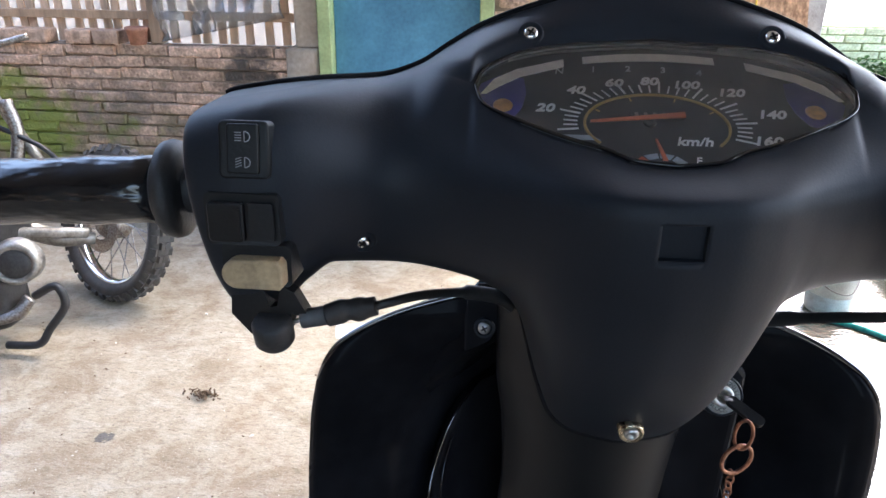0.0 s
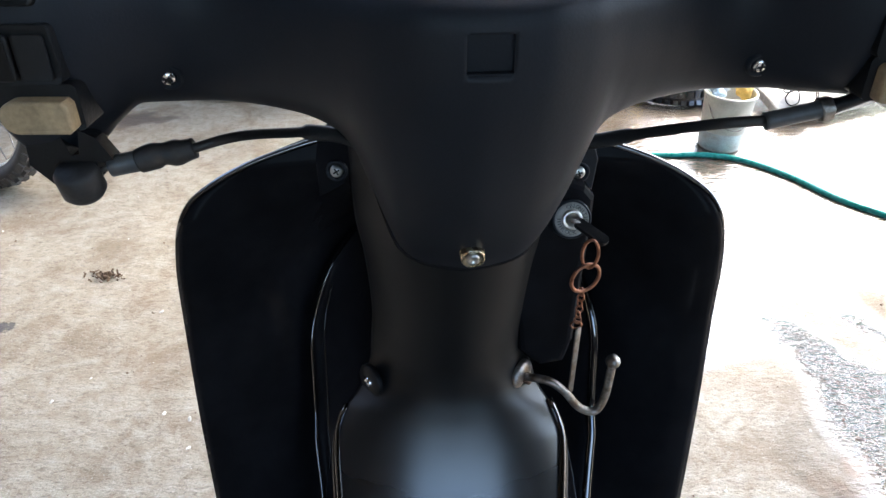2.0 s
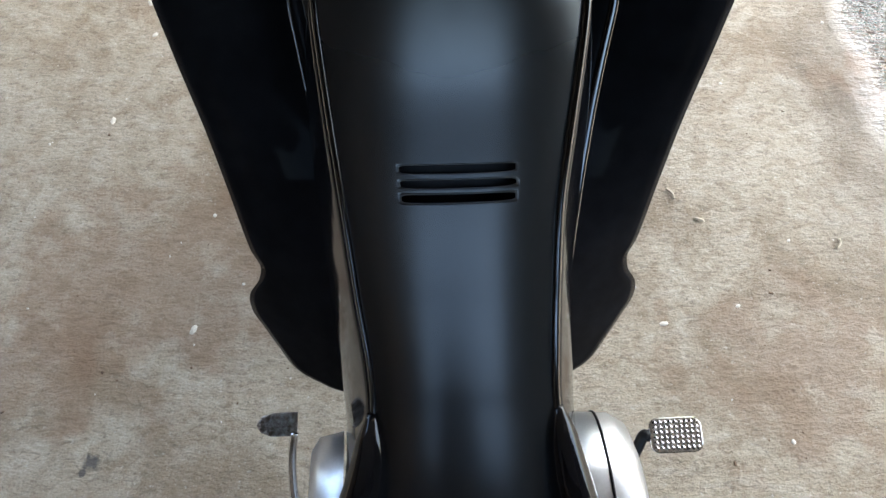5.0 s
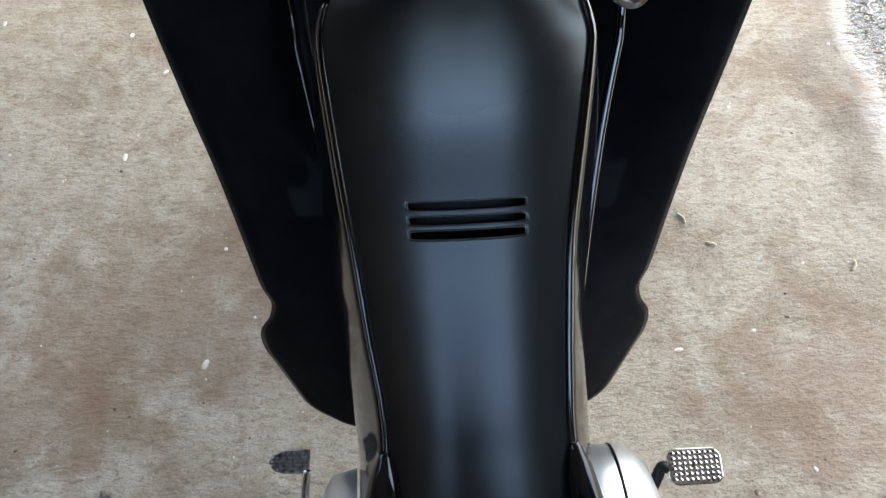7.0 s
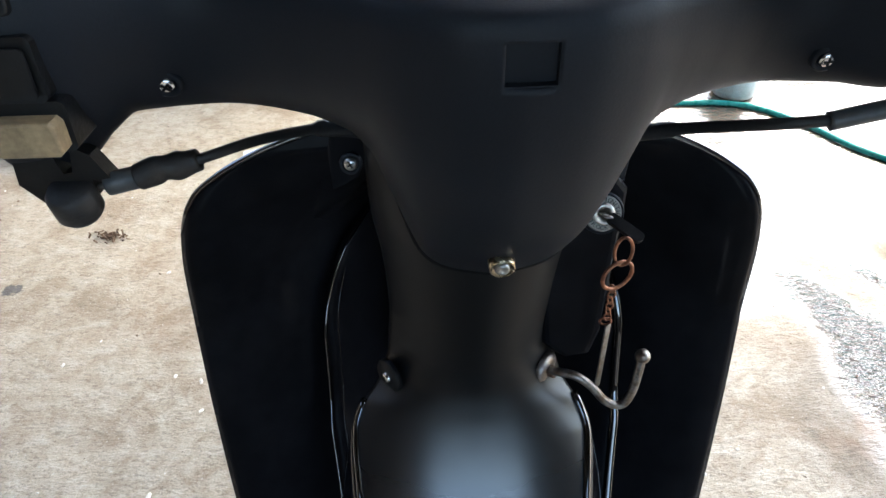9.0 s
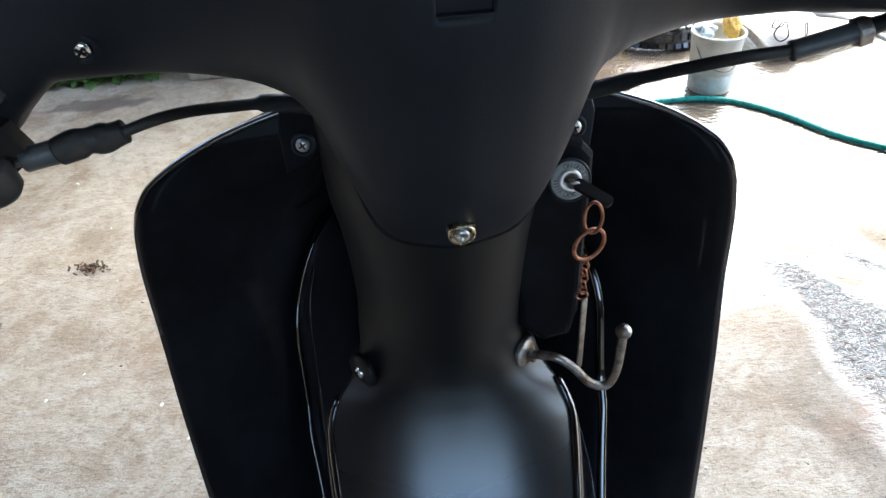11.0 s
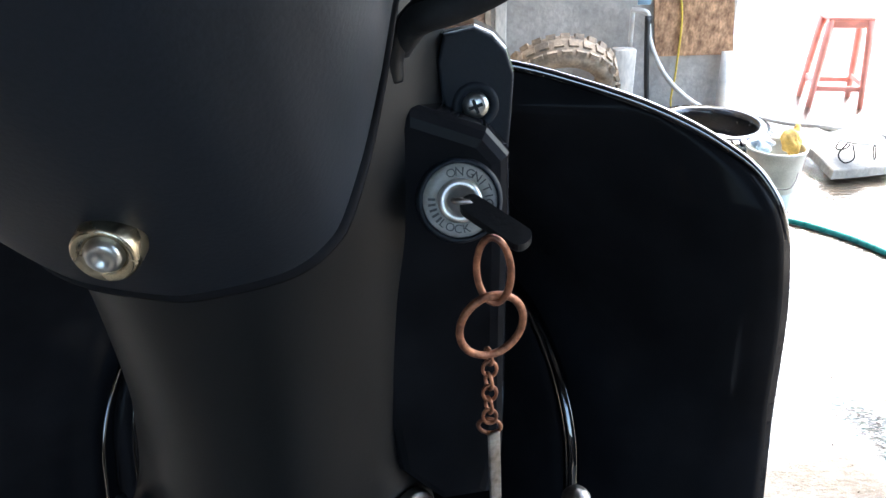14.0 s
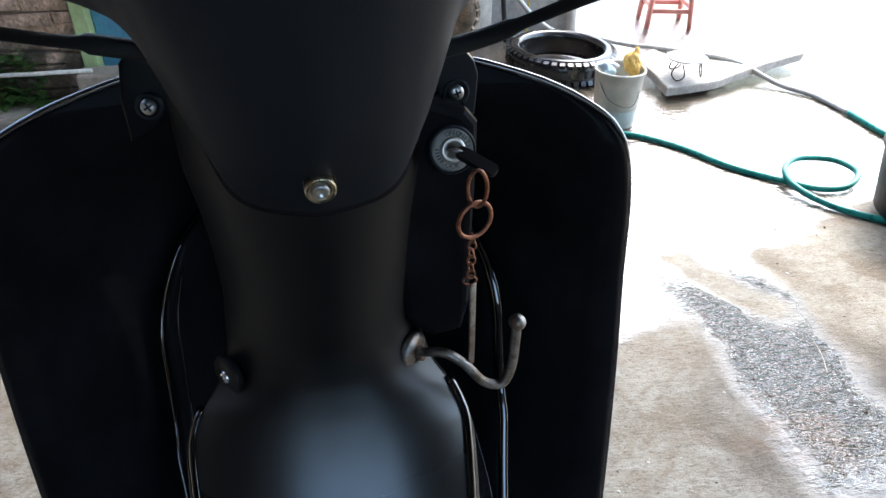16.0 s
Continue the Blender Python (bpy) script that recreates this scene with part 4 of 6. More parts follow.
# mounting tabs beside the steering head
def tab(s):
    pts = [(-0.020, 0.026), (-0.012, 0.031), (0.004, 0.030), (0.0105, 0.022), (0.0125, 0.006), (0.0115, -0.016), (0.004, -0.0125), (-0.004, -0.008), (-0.011, 0.004), (-0.016, 0.016)]
    pts = [(s * x, y) for x, y in pts]
    t = part("mounting_tab", prism(pts if s < 0 else pts[::-1], 0.010, facing((s * 0.0755, 0.445, 0.888), (0, -0.97, 0.22)), 0.002), GLOSS, shield, "black mounting tab with screw")
    screw((s * 0.0748, 0.4325, 0.8925), (0, -0.97, 0.22), 0.0040, t, ZINC, m=Matrix.Identity(4), well=1.6)
    return t


tab(-1)


def lock_plate():
    """Moulded plate that carries the screw lug above the lock and fades into the tower below it."""
    out = [(0.0750, 0.9150), (0.0805, 0.9125), (0.0845, 0.9080), (0.0868, 0.9010), (0.0862, 0.8890), (0.0852, 0.8770), (0.0846, 0.8590), (0.0838, 0.8300), (0.0800, 0.7800), (0.0600, 0.7740), (0.0500, 0.8000), (0.0500, 0.8580), (0.0530, 0.8860), (0.0585, 0.9060), (0.0655, 0.9135)]
    t = part("mounting_tab", prism(out, 0.012, Matrix.Translation((0, 0.442, 0)) @ pose(0, 0, 0, 90), 0.0028), PIANO, shield, "black moulded lug with screw above the lock")
    tower = [(0.0400, 0.8900), (0.0560, 0.8960), (0.0780, 0.8880), (0.0846, 0.8800), (0.0848, 0.8590), (0.0840, 0.8200), (0.0835, 0.7650), (0.0790, 0.7440), (0.0600, 0.7400), (0.0440, 0.7560), (0.0400, 0.7900)]
    part("lock_tower", prism(tower, 0.030, Matrix.Translation((0, 0.4440, 0)) @ pose(0, 0, 0, 90), 0.0055), GLOSS, t)
    # the lug stands a little proud, its lower edge sweeps over the lock
    lug = [(0.0660, 0.9130), (0.0750, 0.9148), (0.0803, 0.9122), (0.0842, 0.9078), (0.0864, 0.9010), (0.0858, 0.8890), (0.0848, 0.8765), (0.0805, 0.8795), (0.0755, 0.8822), (0.0705, 0.8850), (0.0668, 0.8885), (0.0648, 0.8960), (0.0640, 0.9050)]
    part("lug", prism(lug, 0.003, Matrix.Translation((0, 0.4305, 0)) @ pose(0, 0, 0, 90), 0.0009), MATTE, t)
    screw((0.0750, 0.4262, 0.8925), (0, -1, 0.1), 0.0040, t, ZINC, m=Matrix.Identity(4), well=1.7)


lock_plate()

# lock tower on the key side
LN = Vector((0.05, -0.93, 0.36)).normalized()
LC = Vector((0.0697, 0.409, 0.8693))
lk = part("ignition_lock", spin([(0.0140, -0.03), (0.0130, -0.004), (0.0125, 0.0), (0.0114, 0.0022), (0.0109, 0.0012)], LC, LN, 40), MATTE, bike, "ignition lock with grey lettered ring")
part("lock_ring", spin([(0.0065, 0.0004), (0.0067, 0.0016), (0.0105, 0.0016), (0.0109, 0.0006)], LC, LN, 48), LOCKFACE, lk, "grey lettered lock ring")
part("lock_barrel", spin([(0.0, 0.0002), (0.0036, 0.0002), (0.0042, 0.0030), (0.0058, 0.0032), (0.0066, 0.0018), (0.0067, 0.0)], LC, LN, 36), BARREL, lk, "bright lock barrel")
ink = mat("ring_ink", (0.03, 0.03, 0.03), 0.6, bump=0)
for word, a0 in (("ON", 98), ("IGNITION", 30), ("LOCK", -105)):
    for i, ch in enumerate(word):
        a = a0 - (i - (len(word) - 1) / 2) * (15 if len(word) > 4 else 17) * (1 if a0 > -60 else -1)
        f = facing(LC + LN * 0.0017, LN)
        q = f @ Matrix.Translation((0.0083 * math.cos(radians(a)), 0.0083 * math.sin(radians(a)), 0)) @ pose(0, 0, 0, 0, 0, a - 90 if a0 > -60 else a + 90)
        part("ring_letter", lettering(ch, 0.0036, q, 0.0001), ink, lk)
for i in range(5):
    a = radians(175 + 11 * i)
    f = facing(LC + LN * 0.0017, LN)
    part("ring_bar", box((0.0022, 0.0007, 0.0002), m=f @ Matrix.Translation((0.0083 * math.cos(a), 0.0083 * math.sin(a), 0)) @ pose(0, 0, 0, 0, 0, math.degrees(a))), ink, lk)

# centre tunnel: depth, height, half width along its run
TY = [(0, 0.384), (0.12, 0.386), (0.22, 0.389), (0.265, 0.3892), (0.30, 0.3865), (0.33, 0.380), (0.36, 0.3705), (0.42, 0.346), (0.50, 0.3035), (0.60, 0.2465), (0.70, 0.184), (0.80, 0.115), (0.90, 0.040), (1.0, -0.06)]
TZ = [(0, 0.955), (0.12, 0.86), (0.22, 0.785), (0.30, 0.742), (0.36, 0.708), (0.42, 0.674), (0.50, 0.630), (0.60, 0.578), (0.70, 0.531), (0.80, 0.492), (0.90, 0.468), (1.0, 0.468)]
TW = [(0, 0.066), (0.08, 0.0665), (0.12, 0.0655), (0.16, 0.0610), (0.20, 0.0585), (0.24, 0.0570), (0.275, 0.0575), (0.30, 0.0615), (0.33, 0.0775), (0.36, 0.0850), (0.42, 0.0825), (0.50, 0.0770), (0.60, 0.0695), (0.70, 0.0615), (0.80, 0.064), (0.88, 0.084), (1.0, 0.115)]
TD = [(0, 0.048), (0.18, 0.045), (0.26, 0.042), (0.34, 0.024), (0.42, 0.015), (0.5, 0.0135), (0.7, 0.014), (0.85, 0.018), (1.0, 0.03)]
TE = [(0, 2.5), (0.2, 2.4), (0.42, 2.3), (1, 2.5)]
TC = [(0.12, 0.0), (0.20, -0.0005), (0.28, -0.003), (0.31, -0.003), (0.36, 0.0)]
TS = [(0.30, 0.0), (0.36, 0.007), (0.50, 0.007), (0.60, 0.001), (0.68, -0.007), (0.78, -0.011), (0.92, 0.0)]


def tunnel_frame(k):
    a, b = (Vector((0, ease(TY, q), ease(TZ, q))) for q in (max(0, k - 0.01), min(1, k + 0.01)))
    d = (b - a).normalized()
    return Vector((0, ease(TY, k), ease(TZ, k))), Vector((0, d.z, -d.y))


def tunnel_point(k, s):
    c, nrm = tunnel_frame(k)
    w, dep = ease(TW, k), ease(TD, k)
    return c + Vector((w * s - ease(TS, k) * max(0.0, s) + ease(TC, k) - 0.003 * k, 0, 0)) - nrm * (dep * abs(s) ** ease(TE, k))


def tunnel():
    ks, ss = np.linspace(0, 1, 620), np.linspace(-1, 1, 71)
    G = [[tunnel_point(k, s) for s in ss] for k in ks]
    d = 1 if tunnel_frame(0.5)[1].y < 0 else -1

    def keep(i, j):
        k, s = (ks[i] + ks[i + 1]) / 2, (ss[j] + ss[j + 1]) / 2
        for q in (0.4895, 0.5020, 0.5145):
            if abs(k - q) < 0.0036 and abs(tunnel_point(k, s).x + 0.0015) < 0.0370:
                return False
        return True
    t = part("tunnel_cover", sheet(G, 0.0022, keep, (0, 1, -1)), SATIN, bike, "satin black centre tunnel with three vent slots")
    for q in (0.4895, 0.5020, 0.5145):
        ring = [tunnel_point(q + 0.0040 * math.copysign(abs(math.sin(a)) ** 0.35, math.sin(a)), (0.490 if math.cos(a) < 0 else 0.540) * math.copysign(min(1, abs(math.cos(a)) ** 0.3), math.cos(a))) for a in np.linspace(0, 2 * math.pi, 60, endpoint=False)]
        part("vent_slot", tube(ring, 0.0006, 6, 0, True), SATIN, t)
    back = [[tunnel_point(k, s) + Vector((0, 0.012, -0.012)) for s in np.linspace(-0.6, 0.6, 9)] for k in np.linspace(0.46, 0.56, 9)]
    part("vent_backing", sheet(back, 0.002, None, (0, 1, -1)), DARK, t)
    # glossy flanks that drop from the tunnel's edges
    for s in (-1, 1):
        F = []
        for k in np.linspace(0.325, 0.93, 70):
            e = tunnel_point(k, s)
            row = []
            for h in np.linspace(0, 1, 14):
                row.append(e + Vector((s * (0.003 + (0.037 if s > 0 else 0.029) * math.sin(h * 1.5) * (0.35 + k)), 0.010 * h * (1 - k), -0.16 * h)))
            F.append(row)
        part("flank", sheet(F, 0.002, None, (-s, 0, 0)), PIANO, t, "glossy black tunnel flank")
        edge = [tunnel_point(k, s * 1.0) for k in np.linspace(0.325, 0.86, 60)]
        part("flank_bead", tube(edge, 0.0033 if s > 0 else 0.0024, 12, 0), BEAD, t)
        # front fin of the side cover
        fin = [tunnel_point(0.715, s) + Vector((s * 0.001, 0, 0.000)), tunnel_point(0.78, s) + Vector((s * 0.006, 0, 0.002)), tunnel_point(0.87, s) + Vector((s * 0.012, 0, 0.0)), tunnel_point(1.0, s) + Vector((s * 0.02, 0, -0.005))]
        part("side_cover", tube(fin, [(0, 0.004), (0.15, 0.011), (0.5, 0.018), (1, 0.026)], 14), PIANO, bike, "glossy black side cover tip")
    return t


tun = tunnel()

# screw washers on the tunnel's shoulders
wn_l, wn_r = Vector((-0.78, -0.62, 0.08)).normalized(), Vector((0.80, -0.60, 0.05)).normalized()
wl = part("washer", spin([(0.004, 0.0012), (0.0118, 0.0008), (0.0125, -0.0004), (0.0125, -0.003)], (-0.0618, 0.4085, 0.736), wn_l, 32), DARK, tun, "dark round washer")
screw((-0.0630, 0.4074, 0.736), wn_l, 0.0045, wl, m=Matrix.Identity(4), well=0)

# hook
HB = Vector((0.0490, 0.4100, 0.7355))
hook = part("hook", tube([HB, (0.056, 0.402, 0.7415), (0.066, 0.396, 0.7435), (0.0765, 0.393, 0.7360), (0.0875, 0.391, 0.7225), (0.099, 0.391, 0.7185), (0.105, 0.393, 0.729), (0.1065, 0.394, 0.748), (0.107, 0.395, 0.759)], 0.0030, 12, 60), STEEL, tun, "dull grey steel luggage hook")
part("hook_ball", spin([(0.0001, -0.0052), (0.003, -0.0043), (0.0048, -0.002), (0.0052, 0.0), (0.0048, 0.002), (0.003, 0.0043), (0.0001, 0.0052)], (0.1072, 0.395, 0.7625), (0, 0, 1), 20), STEEL, hook)
part("hook_nut", spin([(0.0, 0.0065), (0.0040, 0.0065), (0.0046, 0.0055), (0.0046, 0.0)], HB, wn_r, 6), RUST, hook, "small rusty nut of the hook")
part("hook_washer", spin([(0.0, 0.0022), (0.0080, 0.0020), (0.0118, 0.0006), (0.0124, -0.0006), (0.0124, -0.0035)], HB, wn_r, 36), STEEL, hook, "round hook base plate")

# engine sides, pedals and pegs
def engine():
    b = part("engine", box((0.20, 0.26, 0.16), (0, 0.065, 0.30), 0.03, 3), STEEL, bike, "silver engine block low between the pegs")
    for s in (-1, 1):
        prof = [(0.0, 0.058), (0.055, 0.056), (0.074, 0.050), (0.084, 0.036), (0.088, 0.0), (0.088, -0.05)] if s > 0 else [(0.0, 0.03), (0.06, 0.029), (0.072, 0.022), (0.078, 0.0)]
        c = part("crankcase_cover", spin(prof, (s * 0.116 if s > 0 else -0.106, 0.122, 0.325), (s, 0.02, 0.12), 48), ALLOY, b, "silver painted crankcase cover")
        if s > 0:
            part("cover_joint", hoop((s * 0.139, 0.122, 0.327), 0.0868, 0.0012, (s, 0.02, 0.12), 60, 6), DARK, c)
        else:
            part("cover_step", box((0.03, 0.09, 0.05), (-0.112, 0.088, 0.375), 0.008, 3), ALLOY, c)
    return b


eng = engine()


def pedal(s):
    if s > 0:
        w, d, at = 0.056, 0.036, Vector((0.236, 0.190, 0.280))
        out = rounded(w, d, 0.010)
    else:
        w, d, at = 0.042, 0.026, Vector((-0.178, 0.218, 0.280))
        out = [(0.021, 0.012), (0.021, -0.012), (-0.006, -0.012), (-0.016, -0.008), (-0.0205, 0.0), (-0.016, 0.008), (-0.004, 0.0115)][::-1]
    nrm = (0, -0.15, 1) if s > 0 else (0.1, -0.35, 0.9)
    m = facing(at, nrm, (0, 1, 0))
    p = part("brake_pedal" if s > 0 else "gear_pedal", prism(out, 0.004, m, 0.0012), CHROME if s > 0 else STEEL, bike, "chequered chrome pedal pad" if s > 0 else "worn chequered gear pedal")
    bm = bmesh.new()
    n = 9 if s > 0 else 7
    for i in range(n):
        for j in range(6 if s > 0 else 5):
            x, y = (i - (n - 1) / 2) * w * 0.88 / n, (j - (2.5 if s > 0 else 2)) * d * 0.86 / 6
            if s < 0 and x < -0.012 and abs(y) > 0.006:
                continue
            bmesh.ops.create_cone(bm, cap_ends=True, segments=4, radius1=0.0030, radius2=0.0012, depth=0.0016, matrix=m @ Matrix.Translation((x, y, 0.0047)))
    part("chequering", bm, CHROME if s > 0 else STEEL, p)
    if s > 0:
        part("pedal_arm", tube([(0.209, 0.19, 0.279), (0.200, 0.186, 0.276), (0.182, 0.13, 0.235), (0.165, 0.0, 0.22)], 0.006, 10), DARK, p)
    else:
        part("pedal_arm", tube([(-0.160, 0.209, 0.279), (-0.163, 0.18, 0.268), (-0.157, 0.135, 0.262), (-0.132, 0.08, 0.27)], 0.0045, 10), CHROME, p)
    return p


pedal(1)
pedal(-1)


def foot_peg(s):
    f = part("foot_peg", tube([(s * 0.14, 0.075, 0.262), (s * 0.33, 0.075, 0.270)], 0.009, 12), STEEL, bike)
    part("peg_rubber", box((0.112, 0.036, 0.024), (s * 0.250, 0.077, 0.272), 0.006, 2), RUBBER, f, "ribbed black foot rubber")
    for i in range(11):
        part("peg_rib", box((0.0055, 0.038, 0.006), (s * (0.201 + 0.0098 * i), 0.077, 0.2855), 0.0015, 1), RUBBER, f)
    return f


foot_peg(1)
foot_peg(-1)


def road_wheel(y, front):
    r = 0.275
    t = part("wheel", spin([(r - 0.052, -0.026), (r - 0.03, -0.036), (r - 0.008, -0.028), (r, 0), (r - 0.008, 0.028), (r - 0.03, 0.036), (r - 0.052, 0.026)], (0, y, r), (1, 0, 0), 56, True), RUBBER, bike, "black road tyre on a spoked wheel")
    part("rim", spin([(r - 0.05, -0.024), (r - 0.062, -0.018), (r - 0.066, 0), (r - 0.062, 0.018), (r - 0.05, 0.024), (r - 0.046, 0.0)], (0, y, r), (1, 0, 0), 56, True), CHROME, t)
    part("hub", spin([(0, -0.05), (0.03, -0.05), (0.045, -0.03), (0.045, 0.03), (0.03, 0.05), (0, 0.05)], (0, y, r), (1, 0, 0), 32), ALLOY, t)
    bm = bmesh.new()
    for i in range(18):
        a = 2 * math.pi * i / 18
        p, q = Vector((0.03 * (-1) ** i, y + 0.04 * math.cos(a + 0.5), r + 0.04 * math.sin(a + 0.5))), Vector((0, y + 0.212 * math.cos(a), r + 0.212 * math.sin(a)))
        bmesh.ops.create_cone(bm, segments=5, radius1=0.0015, radius2=0.0015, depth=(q - p).length, matrix=Matrix.Translation((p + q) / 2) @ (q - p).to_track_quat("Z", "Y").to_matrix().to_4x4())
    part("spokes", bm, CHROME, t)
    if front:
        for s in (-1, 1):
            part("fork_leg", tube([(s * 0.075, 0.645, 0.62), (s * 0.078, y, r)], 0.017, 14, 4), ALLOY, bike)
    g = [[Vector((0.052 * sx, y + (r + 0.03) * math.cos(a) * (1 - 0.06 * abs(sx) ** 2), r + (r + 0.03) * math.sin(a) * (1 - 0.06 * abs(sx) ** 2))) for sx in np.linspace(-1, 1, 9)] for a in np.linspace(radians(20), radians(165), 30)]
    part("mudguard", sheet(g, 0.002, None, (0, 0, -1)), GLOSS, bike)


road_wheel(0.74, True)
road_wheel(-0.50, False)


# rear of the bike, out of view, added to darken the shield's reflections
def rear_body():
    S = []
    for y in np.linspace(-0.06, -0.95, 40):
        t = (y + 0.06) / -0.89
        w = ease([(0, 0.115), (0.3, 0.13), (0.7, 0.11), (1, 0.04)], t)
        top = ease([(0, 0.46), (0.08, 0.60), (0.18, 0.73), (0.5, 0.768), (1, 0.80)], t)
        bot = ease([(0, 0.30), (0.3, 0.40), (0.6, 0.56), (1, 0.72)], t)
        S.append([Vector((w * math.cos(a), y, (top + bot) / 2 + (top - bot) / 2 * math.sin(a))) for a in np.linspace(-math.pi / 2, 1.5 * math.pi, 25)])
    part("rear_body", sheet(S, 0.002, None, (0, 0, 0.001)), GLOSS, bike, "glossy black rear body, out of view, darkens reflections")
    Q = []
    for y in np.linspace(-0.19, -0.80, 30):
        t = (y + 0.19) / -0.61
        w = ease([(0, 0.07), (0.3, 0.12), (0.8, 0.12), (1, 0.08)], t)
        z = ease([(0, 0.745), (0.3, 0.765), (0.6, 0.79), (1, 0.80)], t)
        Q.append([Vector((w * s, y, z + 0.02 - 0.045 * abs(s) ** 4)) for s in np.linspace(-1, 1, 17)])
    part("seat", sheet(Q, 0.03, None, (0, 0, -1)), RUBBER, bike, "black vinyl seat, out of view, darkens reflections")


rear_body()
for s in (-1, 1):
    part("stand_leg", tube([(s * 0.09, 0.0, 0.25), (s * 0.13, -0.03, 0.01)], 0.011, 10, 4), STEEL, bike)


# ---- key and key ring, hanging in the lock ----
def key_ring():
    k = thing("key_with_ring", "dark key in the lock on rusty copper rings with fob", "key", (0.078, 0.386, 0.84))
    b = Vector((0.0855, 0.3900, 0.8655))
    part("key_blade", tube([LC, LC + LN * 0.010], 0.0032, 8, 2, flat=0.35), STEEL, k)
    d = (b - (LC + LN * 0.006))
    pos = facing((LC + LN * 0.006 + b) / 2 + d.normalized() * 0.002, d.cross(Vector((0.2, 0.3, -1))).cross(d), d)
    part("key_head", prism(rounded(0.0066, d.length + 0.002, 0.0028), 0.0042, pos @ Matrix.Translation((0, 0, -0.0024)), 0.0015), DARK, k, "black plastic key head")
    part("long_link", hoop((0.0785, 0.3885, 0.8570), 0.0048, 0.00105, (0.25, 1, 0.1), 40, 8, 2.25), COPPER, k, "rusty copper oval link")
    part("split_ring", hoop((0.0780, 0.3895, 0.8385), 0.0098, 0.0012, (-0.35, 1, 0.05), 48, 8, 1.06), COPPER, k, "rusty copper split ring")
    z = 0.8262
    for i in range(6):
        part("chain_link", hoop((0.0772 + 0.0003 * (i % 2), 0.3915, z), 0.0021, 0.0006, (0, 1, 0) if i % 2 else (1, 0.5, 0), 16, 6, 1.35), COPPER, k)
        z -= 0.0046
    part("end_ring", hoop((0.0775, 0.3935, 0.7975), 0.0036, 0.0007, (0.1, 1, 0.2), 20, 6), COPPER, k)
    part("fob", box((0.0042, 0.0014, 0.062), (0.0795, 0.3925, 0.7660), 0.0006, 2, m=pose(0, 0, 0, 2, -2.5, 25)), STEEL, k, "flat metal fob with worn copper edge")


key_ring()

# ---- the shed behind the yard ----
BRICK = mat("old_red_brick", (0.53, 0.36, 0.255), 0.85, scale=22, vary=0.45, bump=0.9, fine=90, tint=(0.30, 0.205, 0.145), depth=0.009, random_piece=0.24)
MORTAR = mat("grey_mortar", (0.25, 0.19, 0.14), 0.9, scale=12, vary=0.35, bump=0.6, fine=90, depth=0.006)
PLASTER = mat("grey_plaster", (0.36, 0.30, 0.235), 0.85, scale=7, vary=0.3, bump=0.4, fine=60, tint=(0.27, 0.215, 0.16), depth=0.005)
BLUE = mat("faded_blue_paint", (0.09, 0.27, 0.40), 0.5, scale=5, vary=0.25, bump=0.2, fine=70, tint=(0.06, 0.19, 0.30))
GREEN = mat("pale_green_paint", (0.42, 0.52, 0.24), 0.55, scale=12, vary=0.25, bump=0.3, fine=80)
OSB = mat("weathered_chipboard", (0.46, 0.28, 0.16), 0.8, scale=38, vary=0.6, bump=0.6, fine=110, tint=(0.20, 0.10, 0.05), detail=3, stretch=(1, 1, 0.6))
SHEETM = mat("grey_dusty_sheet", (0.44, 0.42, 0.39), 0.6, scale=6, vary=0.3, bump=0.4, fine=40, tint=(0.33, 0.31, 0.28), depth=0.01)
WHITEW = mat("weathered_white_wood", (0.74, 0.70, 0.63), 0.7, scale=14, vary=0.35, bump=0.4, fine=90, stretch=(1, 1, 0.3))
WOOD = mat("raw_slat_wood", (0.40, 0.27, 0.17), 0.75, scale=18, vary=0.35, bump=0.3, fine=90, stretch=(1, 1, 0.2))
# paler copy of WOOD: light coming through the slats put into the colour
SLAT = mat("backlit_slat", (0.58, 0.40, 0.27), 0.75, scale=18, vary=0.3, bump=0.3, fine=90, stretch=(1, 1, 0.2))
LEAF = mat("weed_leaf", (0.075, 0.15, 0.03), 0.6, scale=60, vary=0.4, bump=0.1)
PVC = mat("white_pipe", (0.70, 0.69, 0.66), 0.4, scale=20, vary=0.15, bump=0.1)
CLEARP = mat("milky_plastic_film", (0.84, 0.83, 0.82), 0.35, scale=20, vary=0.15, bump=0.4, fine=50, depth=0.006)
TYREM = mat("dusty_tyre_rubber", (0.030, 0.029, 0.028), 0.6, scale=20, vary=0.4, bump=0.3, fine=150, tint=(0.06, 0.05, 0.04))
MUD = mat("mud_caked_tyre", (0.32, 0.25, 0.18), 0.85, scale=14, vary=0.5, bump=0.6, fine=90, tint=(0.12, 0.10, 0.08))
WETT = mat("wet_tyre_rubber", (0.010, 0.0105, 0.012), 0.22, scale=20, vary=0.4, bump=0.2, fine=120, spec=0.8)
# dark surface of the unseen light blockers
BLOCKER = mat("dark_blocker", (0.035, 0.027, 0.021), 0.8, scale=10, vary=0.4, bump=0.3, fine=60, stretch=(1, 1, 0.2))
blot(BRICK, (0.035, 0.033, 0.03), (-1.13, 2.85, 0.64), (0.14, 1, 0.17), 14, 0.9)
blot(BRICK, (0.10, 0.095, 0.085), (-1.75, 2.85, 0.47), (0.35, 1, 0.12), 12, 0.6)
